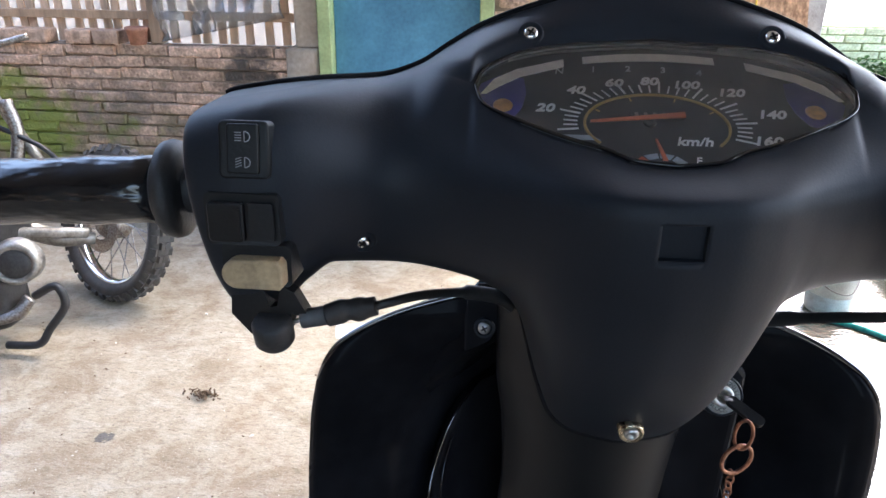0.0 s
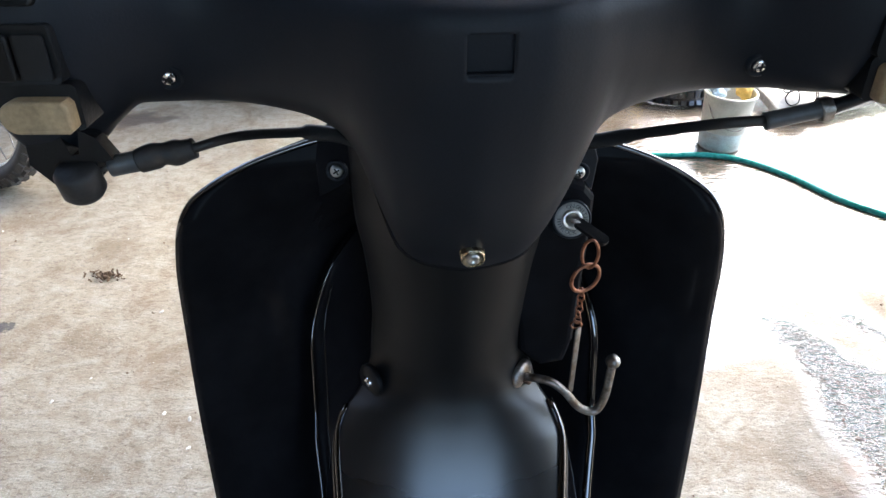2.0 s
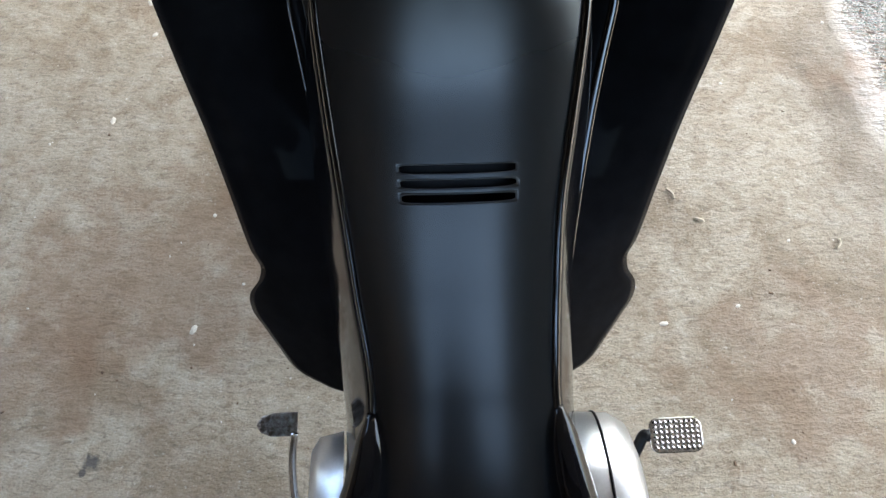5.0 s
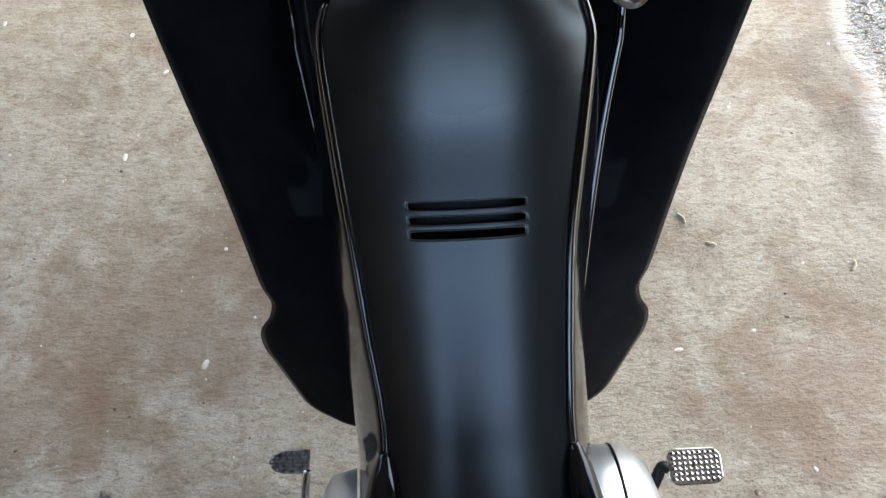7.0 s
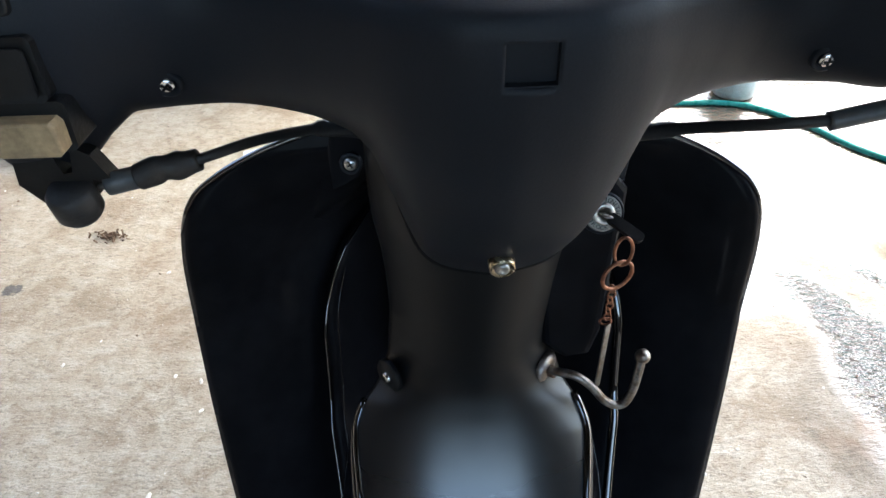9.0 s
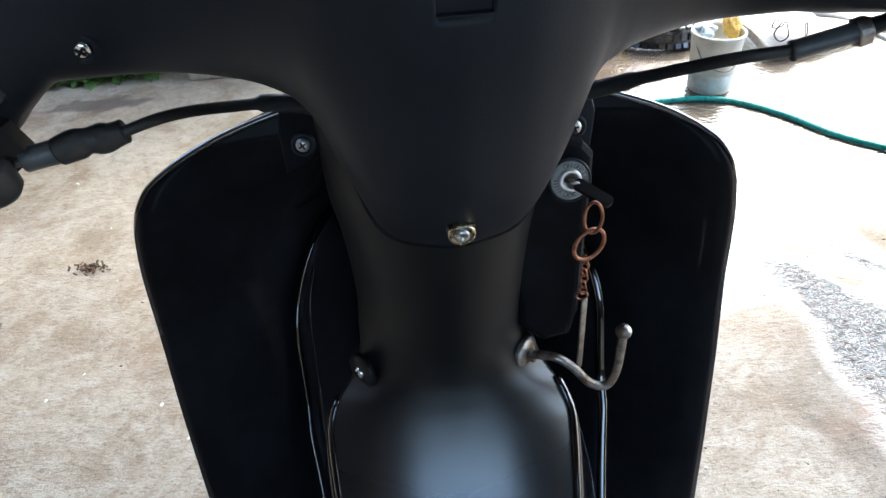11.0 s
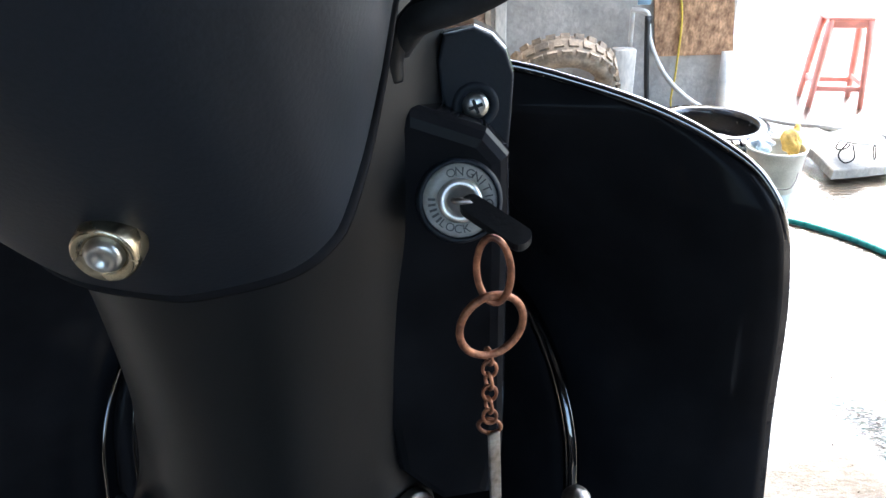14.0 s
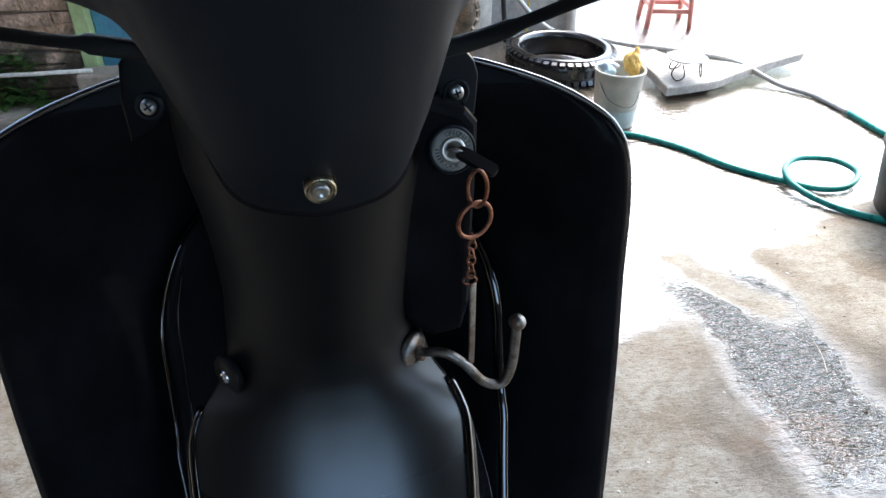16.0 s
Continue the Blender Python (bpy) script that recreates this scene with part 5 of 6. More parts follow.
for mt in (BRICK, MORTAR):
    blot(mt, (0.13, 0.115, 0.05), (-2.2, 2.87, 0.22), (1.05, 2, 0.26), 9, 0.75, 0.30, 0.60)
    blot(mt, (0.045, 0.040, 0.025), (-1.6, 2.87, 0.08), (1.5, 2, 0.15), 12, 0.85, 0.28, 0.52)
    blot(mt, (0.17, 0.21, 0.035), (-2.45, 2.87, 0.42), (0.48, 2, 0.17), 11, 0.9, 0.26, 0.48)
WY = 2.87


def brick_wall(name, label, x0, x1, z1, y, courses, length, seed):
    """Backing of mortar with single bricks proud of it."""
    rnd = random.Random(seed)
    h = z1 / courses
    w = part(name, box((x1 - x0, 0.10, z1 - 0.004), ((x0 + x1) / 2, y + 0.063, z1 / 2 - 0.002)), MORTAR)
    tagged(w, label, "wall", kind="structure")
    bm = box((length - 0.006, 0.06, h - 0.0055), (0, 0, 0), 0.005, 1)
    shapes = []
    for i in range(5):
        me = bpy.data.meshes.new("brick")
        bm.to_mesh(me)
        for v in me.vertices:
            v.co += Vector((rnd.uniform(-1, 1), rnd.uniform(-1, 1), rnd.uniform(-1, 1))) * 0.0045
        me.materials.append(BRICK)
        shapes.append(me)
    bm.free()
    for c in range(courses):
        x = x0 + (c % 2) * length / 2 - length / 2 + rnd.uniform(-0.02, 0.02)
        while x < x1:
            a, b = max(x, x0), min(x + length, x1)
            if b - a > 0.05:
                o = new("brick", rnd.choice(shapes))
                o.location = ((a + b) / 2, y + 0.034 + rnd.uniform(-0.009, 0.003), (c + 0.5) * h + rnd.uniform(-0.004, 0.004))
                o.rotation_euler = (rnd.uniform(-0.02, 0.02), rnd.uniform(-0.025, 0.025), rnd.uniform(-0.02, 0.02))
                o.scale = ((b - a) / length, 1, rnd.uniform(0.92, 1.03))
                o.parent = w
            x += length
    return w


def weeds(name, label, x0, x1, y, z0, z1, count, seed, material, size=0.02):
    rnd = random.Random(seed)
    verts, faces = [], []
    for i in range(count):
        p = Vector((rnd.uniform(x0, x1), y - rnd.uniform(0, 0.05), rnd.uniform(z0, z1) if rnd.random() < 0.7 else z0))
        for j in range(3):
            d = Vector((rnd.uniform(-1, 1), rnd.uniform(-1, 0.1), rnd.uniform(-0.2, 1))).normalized()
            s = size * rnd.uniform(0.5, 1.4)
            side = d.cross(Vector((0, 0, 1))).normalized() * s * 0.35
            k = len(verts)
            verts += [p, p + d * s * 0.5 + side, p + d * s + Vector((0, 0, -s * 0.2)), p + d * s * 0.5 - side]
            faces.append((k, k + 1, k + 2, k + 3))
    ob = part(name, mesh_of(verts, faces, False), material)
    return tagged(ob, label, "weeds", kind="stuff")


# door with jambs
def door():
    d = thing("door_1", "faded blue painted plank door, closed", "door", (-0.49, WY, 0), kind="structure")
    part("door_leaf", box((0.592, 0.03, 1.95), (-0.4915, WY + 0.055, 0.985), 0.003, 1), BLUE, d)
    for x in (-0.8155, -0.173):
        part("jamb", box((0.054, 0.10, 2.02), (x, WY + 0.03, 1.01), 0.004, 1), GREEN, d, "pale green painted jamb")
    part("lintel", box((0.69, 0.10, 0.06), (-0.494, WY + 0.03, 2.05), 0.004, 1), GREEN, d)


door()
wall_a = brick_wall("wall_north", "low old red brick wall with dark mortar, mossy at its foot", -3.5, -0.846, 0.762, WY, 16, 0.225, 3)
wall_b = brick_wall("wall_pier", "brick pier beside the door", -0.145, 0.19, 2.1, WY, 34, 0.205, 5)
col = part("wall_column", box((0.098, 0.12, 1.32), (-0.892, WY + 0.06, 1.424), 0.006, 1), PLASTER)
part("pier_base", box((0.138, 0.13, 0.352), (-0.915, WY + 0.050, 0.588), 0.012, 2), PLASTER, col)
tagged(col, "grey plastered column beside the blue door", "column", kind="structure")


def slat_screen():
    w = thing("window_1", "slatted opening above the brick wall, backed with milky plastic", "window", (-2.0, WY + 0.06, 0.76), kind="structure")
    rnd = random.Random(9)
    part("backing", box((2.5, 0.01, 1.36), (-2.20, WY + 0.10, 1.43)), sheer("milky_film", (0.97, 0.97, 1.0), 0.8, 0.35, 0.4), w, "milky plastic film")
    x = -3.42
    while x < -0.96:
        part("slat", box((0.034, 0.012, 1.25), (x, WY + 0.07, 1.39), 0.002, 1, pose(0, 0, 0, 0, rnd.uniform(-1.5, 1.5), 0)), SLAT, w)
        x += 0.064 + rnd.uniform(-0.008, 0.008)
    for z in (0.875, 1.55):
        part("rail", box((2.5, 0.02, 0.035), (-2.20, WY + 0.052, z), 0.003, 1), WOOD, w)
    part("post", box((0.05, 0.05, 1.35), (-1.54, WY + 0.05, 1.44), 0.004, 1), WOOD, w)


slat_screen()
weeds("weeds", "low green weeds along the foot of the brick wall", -3.4, -1.0, WY + 0.0, 0.02, 0.16, 1500, 4, LEAF, 0.024)
weeds("broad_weeds", "broad-leaved bright green weeds at the foot of the wall", -2.0, -1.02, WY - 0.01, 0.02, 0.20, 260, 14, LEAF, 0.055)
step = part("doorstep", box((0.78, 0.115, 0.13), (-0.465, WY - 0.0600, 0.065), 0.012, 3), PLASTER)
tagged(step, "rough grey concrete step before the blue door", "step", kind="structure")
pole = part("bamboo_pole", tube([(-3.2, 2.80, 0.137), (-1.5, 2.79, 0.135), (-0.80, 2.785, 0.138)], 0.008, 10, 6), WHITEW)
tagged(pole, "thin pale bamboo pole lying from the step along the wall", "pole")
st = part("stone", box((0.12, 0.09, 0.125), (-3.0, 2.79, 0.0625), 0.02, 2), PLASTER)
tagged(st, "rough grey stone at the wall's foot", "stone")


# back panel, chipboard and its white post
def back_panels():
    ob = part("wall_sheet", box((1.10, 0.02, 2.1), (0.745, 3.42, 1.05), 0.003, 1), SHEETM)
    tagged(ob, "dusty grey sheet closing the shed", "wall", kind="structure")
    ob = part("wall_return", box((0.02, 0.55, 2.1), (0.185, 3.14, 1.05)), PLASTER)
    tagged(ob, "plain plastered return of the wall", "wall", kind="structure")
    ob = part("chipboard", prism([(-0.085, -0.625), (0.262, -0.625), (0.13, 0.35), (-0.20, 0.35)], 0.016, facing((1.04, 3.405, 0.88), (0, -1, 0))), OSB)
    tagged(ob, "weathered brown chipboard panel fixed to the grey sheet", "board")
    ob = part("post", box((0.094, 0.07, 0.312), (0.795, 3.31, 0.156), 0.006, 2), WHITEW)
    tagged(ob, "white painted wooden post stub with peeling paint", "post")
    ob = part("drain_pipe", spin([(0.0, 0.0), (0.024, 0.0), (0.024, 0.27), (0.0, 0.27)], (1.275, 3.375, 0), (-0.03, 0, 1), 20), PVC)
    tagged(ob, "white plastic pipe standing by the panel", "pipe")


back_panels()


def tap():
    t = thing("water_tap", "white plastic tap with blue handle on a grey riser pipe", "tap", (0.825, 3.315, 0))
    part("riser", tube([(0.825, 3.34, 0.28), (0.825, 3.34, 0.465)], 0.011, 12, 2), PVC, t)
    part("riser_foot", tube([(0.825, 3.34, 0), (0.825, 3.34, 0.335)], 0.011, 12, 2), PVC, t)
    part("spout", tube([(0.82, 3.34, 0.465), (0.855, 3.325, 0.465), (0.88, 3.315, 0.455), (0.887, 3.31, 0.43)], 0.011, 12), PVC, t)
    part("handle", box((0.055, 0.014, 0.022), (0.865, 3.32, 0.5), 0.004, 2), mat("blue_tap_plastic", (0.32, 0.48, 0.62), 0.4), t, "pale blue handle")
    part("clamp", tube([(0.887, 3.31, 0.445), (0.887, 3.31, 0.415)], 0.016, 12, 2), DARK, t)


tap()
HOSE = mat("green_hose", (0.02, 0.26, 0.22), 0.3, scale=60, vary=0.2, bump=0.1)
GREYH = mat("grey_hose", (0.52, 0.51, 0.48), 0.4, scale=50, vary=0.2, bump=0.1)
h1 = part("grey_water_hose", tube([(0.887, 3.31, 0.43), (0.90, 3.295, 0.34), (0.955, 3.25, 0.22), (1.05, 3.24, 0.12), (1.18, 3.27, 0.04), (1.34, 3.28, 0.011), (1.43, 3.05, 0.04), (1.47, 2.82, 0.094), (1.60, 2.735, 0.090), (1.735, 2.66, 0.075), (1.86, 2.52, 0.02), (1.945, 2.40, 0.011), (1.966, 2.22, 0.011)], 0.0105, 12, 140), GREYH)
tagged(h1, "pale grey water hose from the tap across the slab", "hose")
h2 = part("green_water_hose", tube([(0.30, 1.96, 0.010), (0.62, 2.18, 0.010), (0.87, 2.215, 0.010), (1.065, 2.18, 0.010), (1.196, 2.053, 0.010), (1.291, 1.889, 0.010), (1.40, 1.775, 0.010), (1.475, 1.705, 0.012), (1.56, 1.69, 0.018), (1.64, 1.75, 0.028), (1.62, 1.84, 0.030), (1.515, 1.87, 0.030), (1.435, 1.82, 0.028),
                                     (1.40, 1.725, 0.024), (1.435, 1.625, 0.014), (1.51, 1.54, 0.010), (1.63, 1.455, 0.010), (1.9, 1.38, 0.010)], 0.0098, 12, 260), HOSE)
tagged(h2, "green garden hose lying in a loop on the wet concrete", "hose")
h3 = part("green_hose_end", tube([(1.966, 2.22, 0.011), (1.965, 2.12, 0.011), (1.97, 2.01, 0.011), (2.02, 1.82, 0.011)], 0.011, 12), HOSE)
tagged(h3, "green hose joined to the grey hose", "hose")


def tyre(name, label, at, axis, r, w, hole, material, lugs, thing_group=""):
    t = thing(name, label, "tyre", at if axis[2] < 0.5 else (at[0], at[1], 0), thing_group)
    q = w / 2
    part("carcass", spin([(hole, -q * 0.55), (hole + 0.012, -q * 0.85), ((hole + r) / 2, -q), (r - 0.018, -q * 0.9), (r - 0.004, -q * 0.55), (r, 0), (r - 0.004, q * 0.55), (r - 0.018, q * 0.9), ((hole + r) / 2, q), (hole + 0.012, q * 0.85), (hole, q * 0.55), (hole + 0.016, 0)], at, axis, 64, True), material, t)
    z = Vector(axis).normalized()
    base = facing(at, z, (0.1, 0.99, 0.2))
    bm = bmesh.new()
    for i in range(lugs):
        a = 2 * math.pi * i / lugs
        for k in (-1, 0, 1):
            m = base @ pose(0, 0, 0, 0, 0, math.degrees(a) + k * 180 / lugs) @ Matrix.Translation((r - 0.002 - 0.006 * abs(k), 0, k * q * 0.58)) @ pose(0, 0, 0, 0, k * 28, 0)
            v = bmesh.ops.create_cube(bm, size=1, matrix=m @ Matrix.Diagonal((0.016, 2.1 * r * math.pi / lugs * 0.62, q * 0.5, 1)))
    part("tread", bm, material, t)
    return t


tyre("worn_tyre", "worn wet black tyre lying on the concrete", (1.045, 2.87, 0.062), (0.02, -0.02, 1), 0.228, 0.115, 0.17, WETT, 44)
tyre("large_tyre", "old mud-caked tyre standing against the shed", (0.49, 3.10, 0.215), (0, 0.82, 0.57), 0.235, 0.13, 0.15, MUD, 26)


def bucket():
    c = (1.06, 2.305, 0)
    b = thing("paint_bucket", "translucent white paint bucket with dirty bluish water and rags", "bucket", c)
    wall = mat("milky_bucket", (0.54, 0.53, 0.47), 0.4, scale=14, vary=0.3, bump=0.1, tint=(0.36, 0.35, 0.30))
    part("pail", spin([(0.0, 0.002), (0.070, 0.002), (0.073, 0.006), (0.086, 0.195), (0.090, 0.197), (0.090, 0.206), (0.084, 0.206), (0.082, 0.195), (0.068, 0.012), (0.0, 0.012)], c, (0, 0, 1), 40), wall, b)
    part("water", spin([(0.0, 0.055), (0.0715, 0.055), (0.0718, 0.045), (0, 0.045)], c, (0, 0, 1), 32), mat("bluish_water", (0.18, 0.32, 0.36), 0.1), b)
    part("water_band", spin([(0.0738, 0.012), (0.0778, 0.070), (0.0775, 0.0705)], c, (0, 0, 1), 40), mat("bluish_stain", (0.42, 0.48, 0.46), 0.4, scale=25, vary=0.35, tint=(0.34, 0.33, 0.28)), b, "bluish lower half")
    part("handle", tube([(c[0] - 0.085, c[1], 0.19), (c[0] - 0.06, c[1] - 0.075, 0.12), (c[0] + 0.02, c[1] - 0.098, 0.105), (c[0] + 0.085, c[1] - 0.01, 0.19)], 0.002, 6), STEEL, b)
    rnd = random.Random(2)
    for i, (x, y, colr) in enumerate(((0.045, 0.0, (0.62, 0.40, 0.10)), (0.06, 0.03, (0.62, 0.40, 0.10)), (-0.03, 0.02, (0.66, 0.68, 0.70)), (-0.05, 0.0, (0.46, 0.58, 0.68)))):
        bm = bmesh.new()
        bmesh.ops.create_icosphere(bm, subdivisions=3, radius=0.03)
        for v in bm.verts:
            v.co *= 0.8 + 0.7 * noise.noise(v.co * 45 + Vector((i * 7, 0, 0)))
            v.co.z *= 1.5 if i < 2 else 0.8
        bmesh.ops.translate(bm, vec=(c[0] + x, c[1] + y, 0.218 if i < 2 else 0.205), verts=bm.verts)
        for f in bm.faces:
            f.smooth = True
        g = part("sponge" if i < 2 else "rag", bm, mat("cloth", colr, 0.8, scale=60, vary=0.3, bump=0.4), None)
        tagged(g, "yellow sponge stuffed in the bucket" if i < 2 else "crumpled pale plastic rag in the bucket", "sponge" if i < 2 else "rag")


bucket()


def stool():
    s = thing("plastic_stool", "red plastic stool, lightened as if in glare", "stool", (1.815, 3.475, 0))
    # red lightened to stand in for the strong light outdoors
    red = mat("lightened_red_plastic", (0.80, 0.30, 0.22), 0.45, scale=20, vary=0.2, bump=0.05)
    c, H = Vector((1.815, 3.475, 0)), 0.40
    T = Matrix.Translation(c) @ pose(0, 0, 0, 0, 0, -12)
    part("seat", box((0.19, 0.17, 0.022), m=T @ Matrix.Translation((0, 0, H - 0.011)), bevel=0.008), red, s)
    for x in (-1, 1):
        for y in (-1, 1):
            a, b = T @ Vector((x * 0.08, y * 0.07, H - 0.015)), T @ Vector((x * 0.108, y * 0.10, 0.0))
            part("leg", tube([a, b], [(0, 0.019), (1, 0.014)], 4, 4), red, s)
    for y in (-1, 1):
        part("rung", box((0.20, 0.008, 0.024), m=T @ Matrix.Translation((0, y * 0.092, 0.085)), bevel=0.003), red, s)
        part("apron", box((0.165, 0.008, 0.03), m=T @ Matrix.Translation((0, y * 0.076, H - 0.035)), bevel=0.003), red, s)
    for x in (-1, 1):
        part("rung", box((0.008, 0.18, 0.024), m=T @ Matrix.Translation((x * 0.098, 0, 0.105)), bevel=0.003), red, s)


stool()


def slab():
    m = mat("rough_slab", (0.50, 0.46, 0.40), 0.8, scale=9, vary=0.3, bump=0.5, fine=60, depth=0.01)
    b = prism([(0.0, 0.0), (0.10, 0.012), (0.23, 0.035), (0.48, 0.15), (0.74, 0.24), (0.80, 0.30), (0.72, 0.56), (0.40, 0.47), (0.10, 0.37), (-0.02, 0.30), (0.005, 0.16)], 0.036, Matrix.Translation((1.345, 2.47, 0.020)) @ pose(0, 0, 0, 5), 0.008)
    bmesh.ops.triangulate(b, faces=[f for f in b.faces if len(f.verts) > 4])
    tagged(part("concrete_slab", b, m), "broken concrete slab lying tilted over a drain", "slab")
    tagged(part("support_brick", box((0.19, 0.09, 0.044), (1.60, 2.78, 0.022), 0.004, 1), BRICK), "flat brick under the concrete slab", "brick")


slab()


def wire_rack():
    c = (1.455, 2.56)
    r = thing("wire_rack", "small round wire rack with looped legs holding a pale plate", "rack", (c[0], c[1], 0.058))
    top = 0.135
    part("plate", spin([(0.0, top), (0.075, top), (0.08, top + 0.006), (0.076, top + 0.008), (0.0, top + 0.004)], (c[0], c[1], 0), (0, 0, 1), 32), mat("pale_plate", (0.75, 0.74, 0.72), 0.4), r)
    for i in range(3):
        a = radians(100 + 120 * i)
        u, v = Vector((math.cos(a), math.sin(a), 0)), Vector((-math.sin(a), math.cos(a), 0))
        p = Vector((c[0], c[1], 0))
        pts = [p + u * 0.055 - v * 0.006 + Vector((0, 0, top)), p + u * 0.062 - v * 0.026 + Vector((0, 0, 0.085)), p + u * 0.066 + Vector((0, 0, 0.066 + 0.006 * math.sin(a))), p + u * 0.062 + v * 0.026 + Vector((0, 0, 0.085)), p + u * 0.055 + v * 0.006 + Vector((0, 0, top))]
        part("looped_leg", tube(pts, 0.0026, 6, 30), DARK, r)


wire_rack()

# far mossy wall and its bushes
FARB = mat("mossy_far_wall", (0.30, 0.31, 0.16), 0.9, scale=4, vary=0.5, bump=0.5, fine=30, tint=(0.14, 0.17, 0.05), depth=0.02)
far = part("wall_far", box((9.0, 0.2, 0.49), (5.6, 8.1, 0.245)), FARB)
tagged(far, "low mossy block wall across the yard", "wall", kind="structure")
rnd = random.Random(11)
me_far = box((0.36, 0.03, 0.068), (0, 0, 0), 0.006, 1)
blk = bpy.data.meshes.new("block")
me_far.to_mesh(blk)
me_far.free()
# mossy tone, paled to stand in for bright outdoor haze
blk.materials.append(mat("mossy_block", (0.46, 0.45, 0.28), 0.9, scale=5, vary=0.5, bump=0.5, fine=40, tint=(0.34, 0.36, 0.17), depth=0.01, random_piece=0.2))
for c in range(6):
    for i in range(22):
        o = new("block", blk)
        o.location = (1.3 + 0.38 * i + (c % 2) * 0.19, 7.995 + rnd.uniform(-0.006, 0.006), 0.041 + c * 0.08)
        o.parent = far
weeds("bushes", "pale leafy weeds at the foot of the far wall", 2.2, 5.5, 7.9, 0.0, 0.18, 900, 8, LEAF, 0.06)

# unseen walls and roof, added to block light and shape reflections
for nm, size, at in (("wall_west", (0.12, 7.0, 4.0), (-4.4, -0.6, 2.0)), ("wall_south", (5.2, 0.12, 1.25), (0.5, -4.2, 0.625)),
                     ("wall_house", (3.2, 0.12, 6.0), (-2.8, -4.1, 3.0)), ("wall_neighbour", (4.2, 0.12, 6.0), (4.7, -4.1, 3.0)), ("wall_east", (0.12, 3.7, 2.70), (2.0, -2.30, 1.35))):
    tagged(part(nm, box(size, at), BLOCKER), "plain dark wall, unseen, added to block light", "wall", kind="structure")
# unseen roof and eave, added to shade the yard and darken reflections
ROOFM = mat("blocker_roof_grey", (0.30, 0.29, 0.28), 0.6, 0.4, 5, 0.3, 0.2, 40)
tagged(part("ceiling", box((4.6, 4.9, 0.04), (0.60, 0.35, 2.74)), ROOFM), "grey roof, unseen, added to shade the bike", "roof", kind="structure")
tagged(part("ceiling_eave", box((2.66, 3.95, 0.04), (-3.035, -2.1, 2.80)), ROOFM), "grey eave, unseen, added to darken reflections", "roof", kind="structure")
# unseen board, added to end the tunnel's sky highlight
tagged(part("trim_fascia", box((4.6, 0.05, 0.88), (0.60, -1.90, 2.28), 0.004, 1), BLOCKER), "dark board, unseen, added to cut the tunnel's reflection", "fascia", kind="structure")
for x in (-1.6, 2.8):
    tagged(part("roof_post", box((0.09, 0.09, 2.72), (x, -2.0, 1.36), 0.006, 1), WOOD), "wooden post, unseen, under the added roof", "post", kind="structure")

# small litter on the concrete
pap = part("paper_label", prism(rounded(0.105, 0.085, 0.01), 0.0012, Matrix.Translation((-0.535, 1.955, 0.0003)) @ pose(0, 0, 0, 0, 0, 14)), mat("white_paper", (0.52, 0.54, 0.57), 0.6, scale=30, vary=0.1))
tagged(pap, "flattened white printed paper label on the ground", "paper")
for i in range(4):
    o = part("print_bar", box((0.05 - 0.008 * i, 0.006, 0.0005), (-0.535, 1.975 - 0.014 * i, 0.0019), m=pose(0, 0, 0, 0, 0, 14)), mat("print_blue", (0.25, 0.30, 0.42), 0.6, bump=0), pap)


def litter():
    rnd = random.Random(21)
    dirt = mat("brown_debris", (0.13, 0.08, 0.045), 0.9, scale=80, vary=0.4, bump=0.4)
    bm = bmesh.new()
    for i in range(70):
        a, r = rnd.uniform(0, 6.28), abs(rnd.gauss(0, 0.022))
        m = Matrix.Translation((-0.857 + r * math.cos(a) * 1.2, 1.557 + r * math.sin(a) * 0.8, 0.004 + rnd.random() * 0.008)) @ Euler((rnd.random() * 3, rnd.random() * 3, rnd.random() * 3)).to_matrix().to_4x4()
        bmesh.ops.create_cube(bm, size=1, matrix=m @ Matrix.Diagonal((rnd.uniform(0.006, 0.018), 0.004, 0.002, 1)))
    tagged(part("dry_leaf_clump", bm, dirt), "small clump of dry brown leaf litter", "litter")
    bm = bmesh.new()
    for i in range(700):
        x, y = rnd.uniform(-1.6, 1.7), rnd.uniform(0.1, 2.4)
        s = 0.0010 + 0.0032 * rnd.random() ** 3
        m = Matrix.Translation((x, y, s * 0.25)) @ Euler((rnd.random(), rnd.random(), rnd.random() * 6)).to_matrix().to_4x4()
        bmesh.ops.create_cube(bm, size=1, matrix=m @ Matrix.Diagonal((s * rnd.uniform(0.6, 2.2), s, s * 0.6, 1)))
    tagged(part("grit", bm, dirt), "scattered grit and crumbs on the concrete", "grit", kind="stuff")


litter()


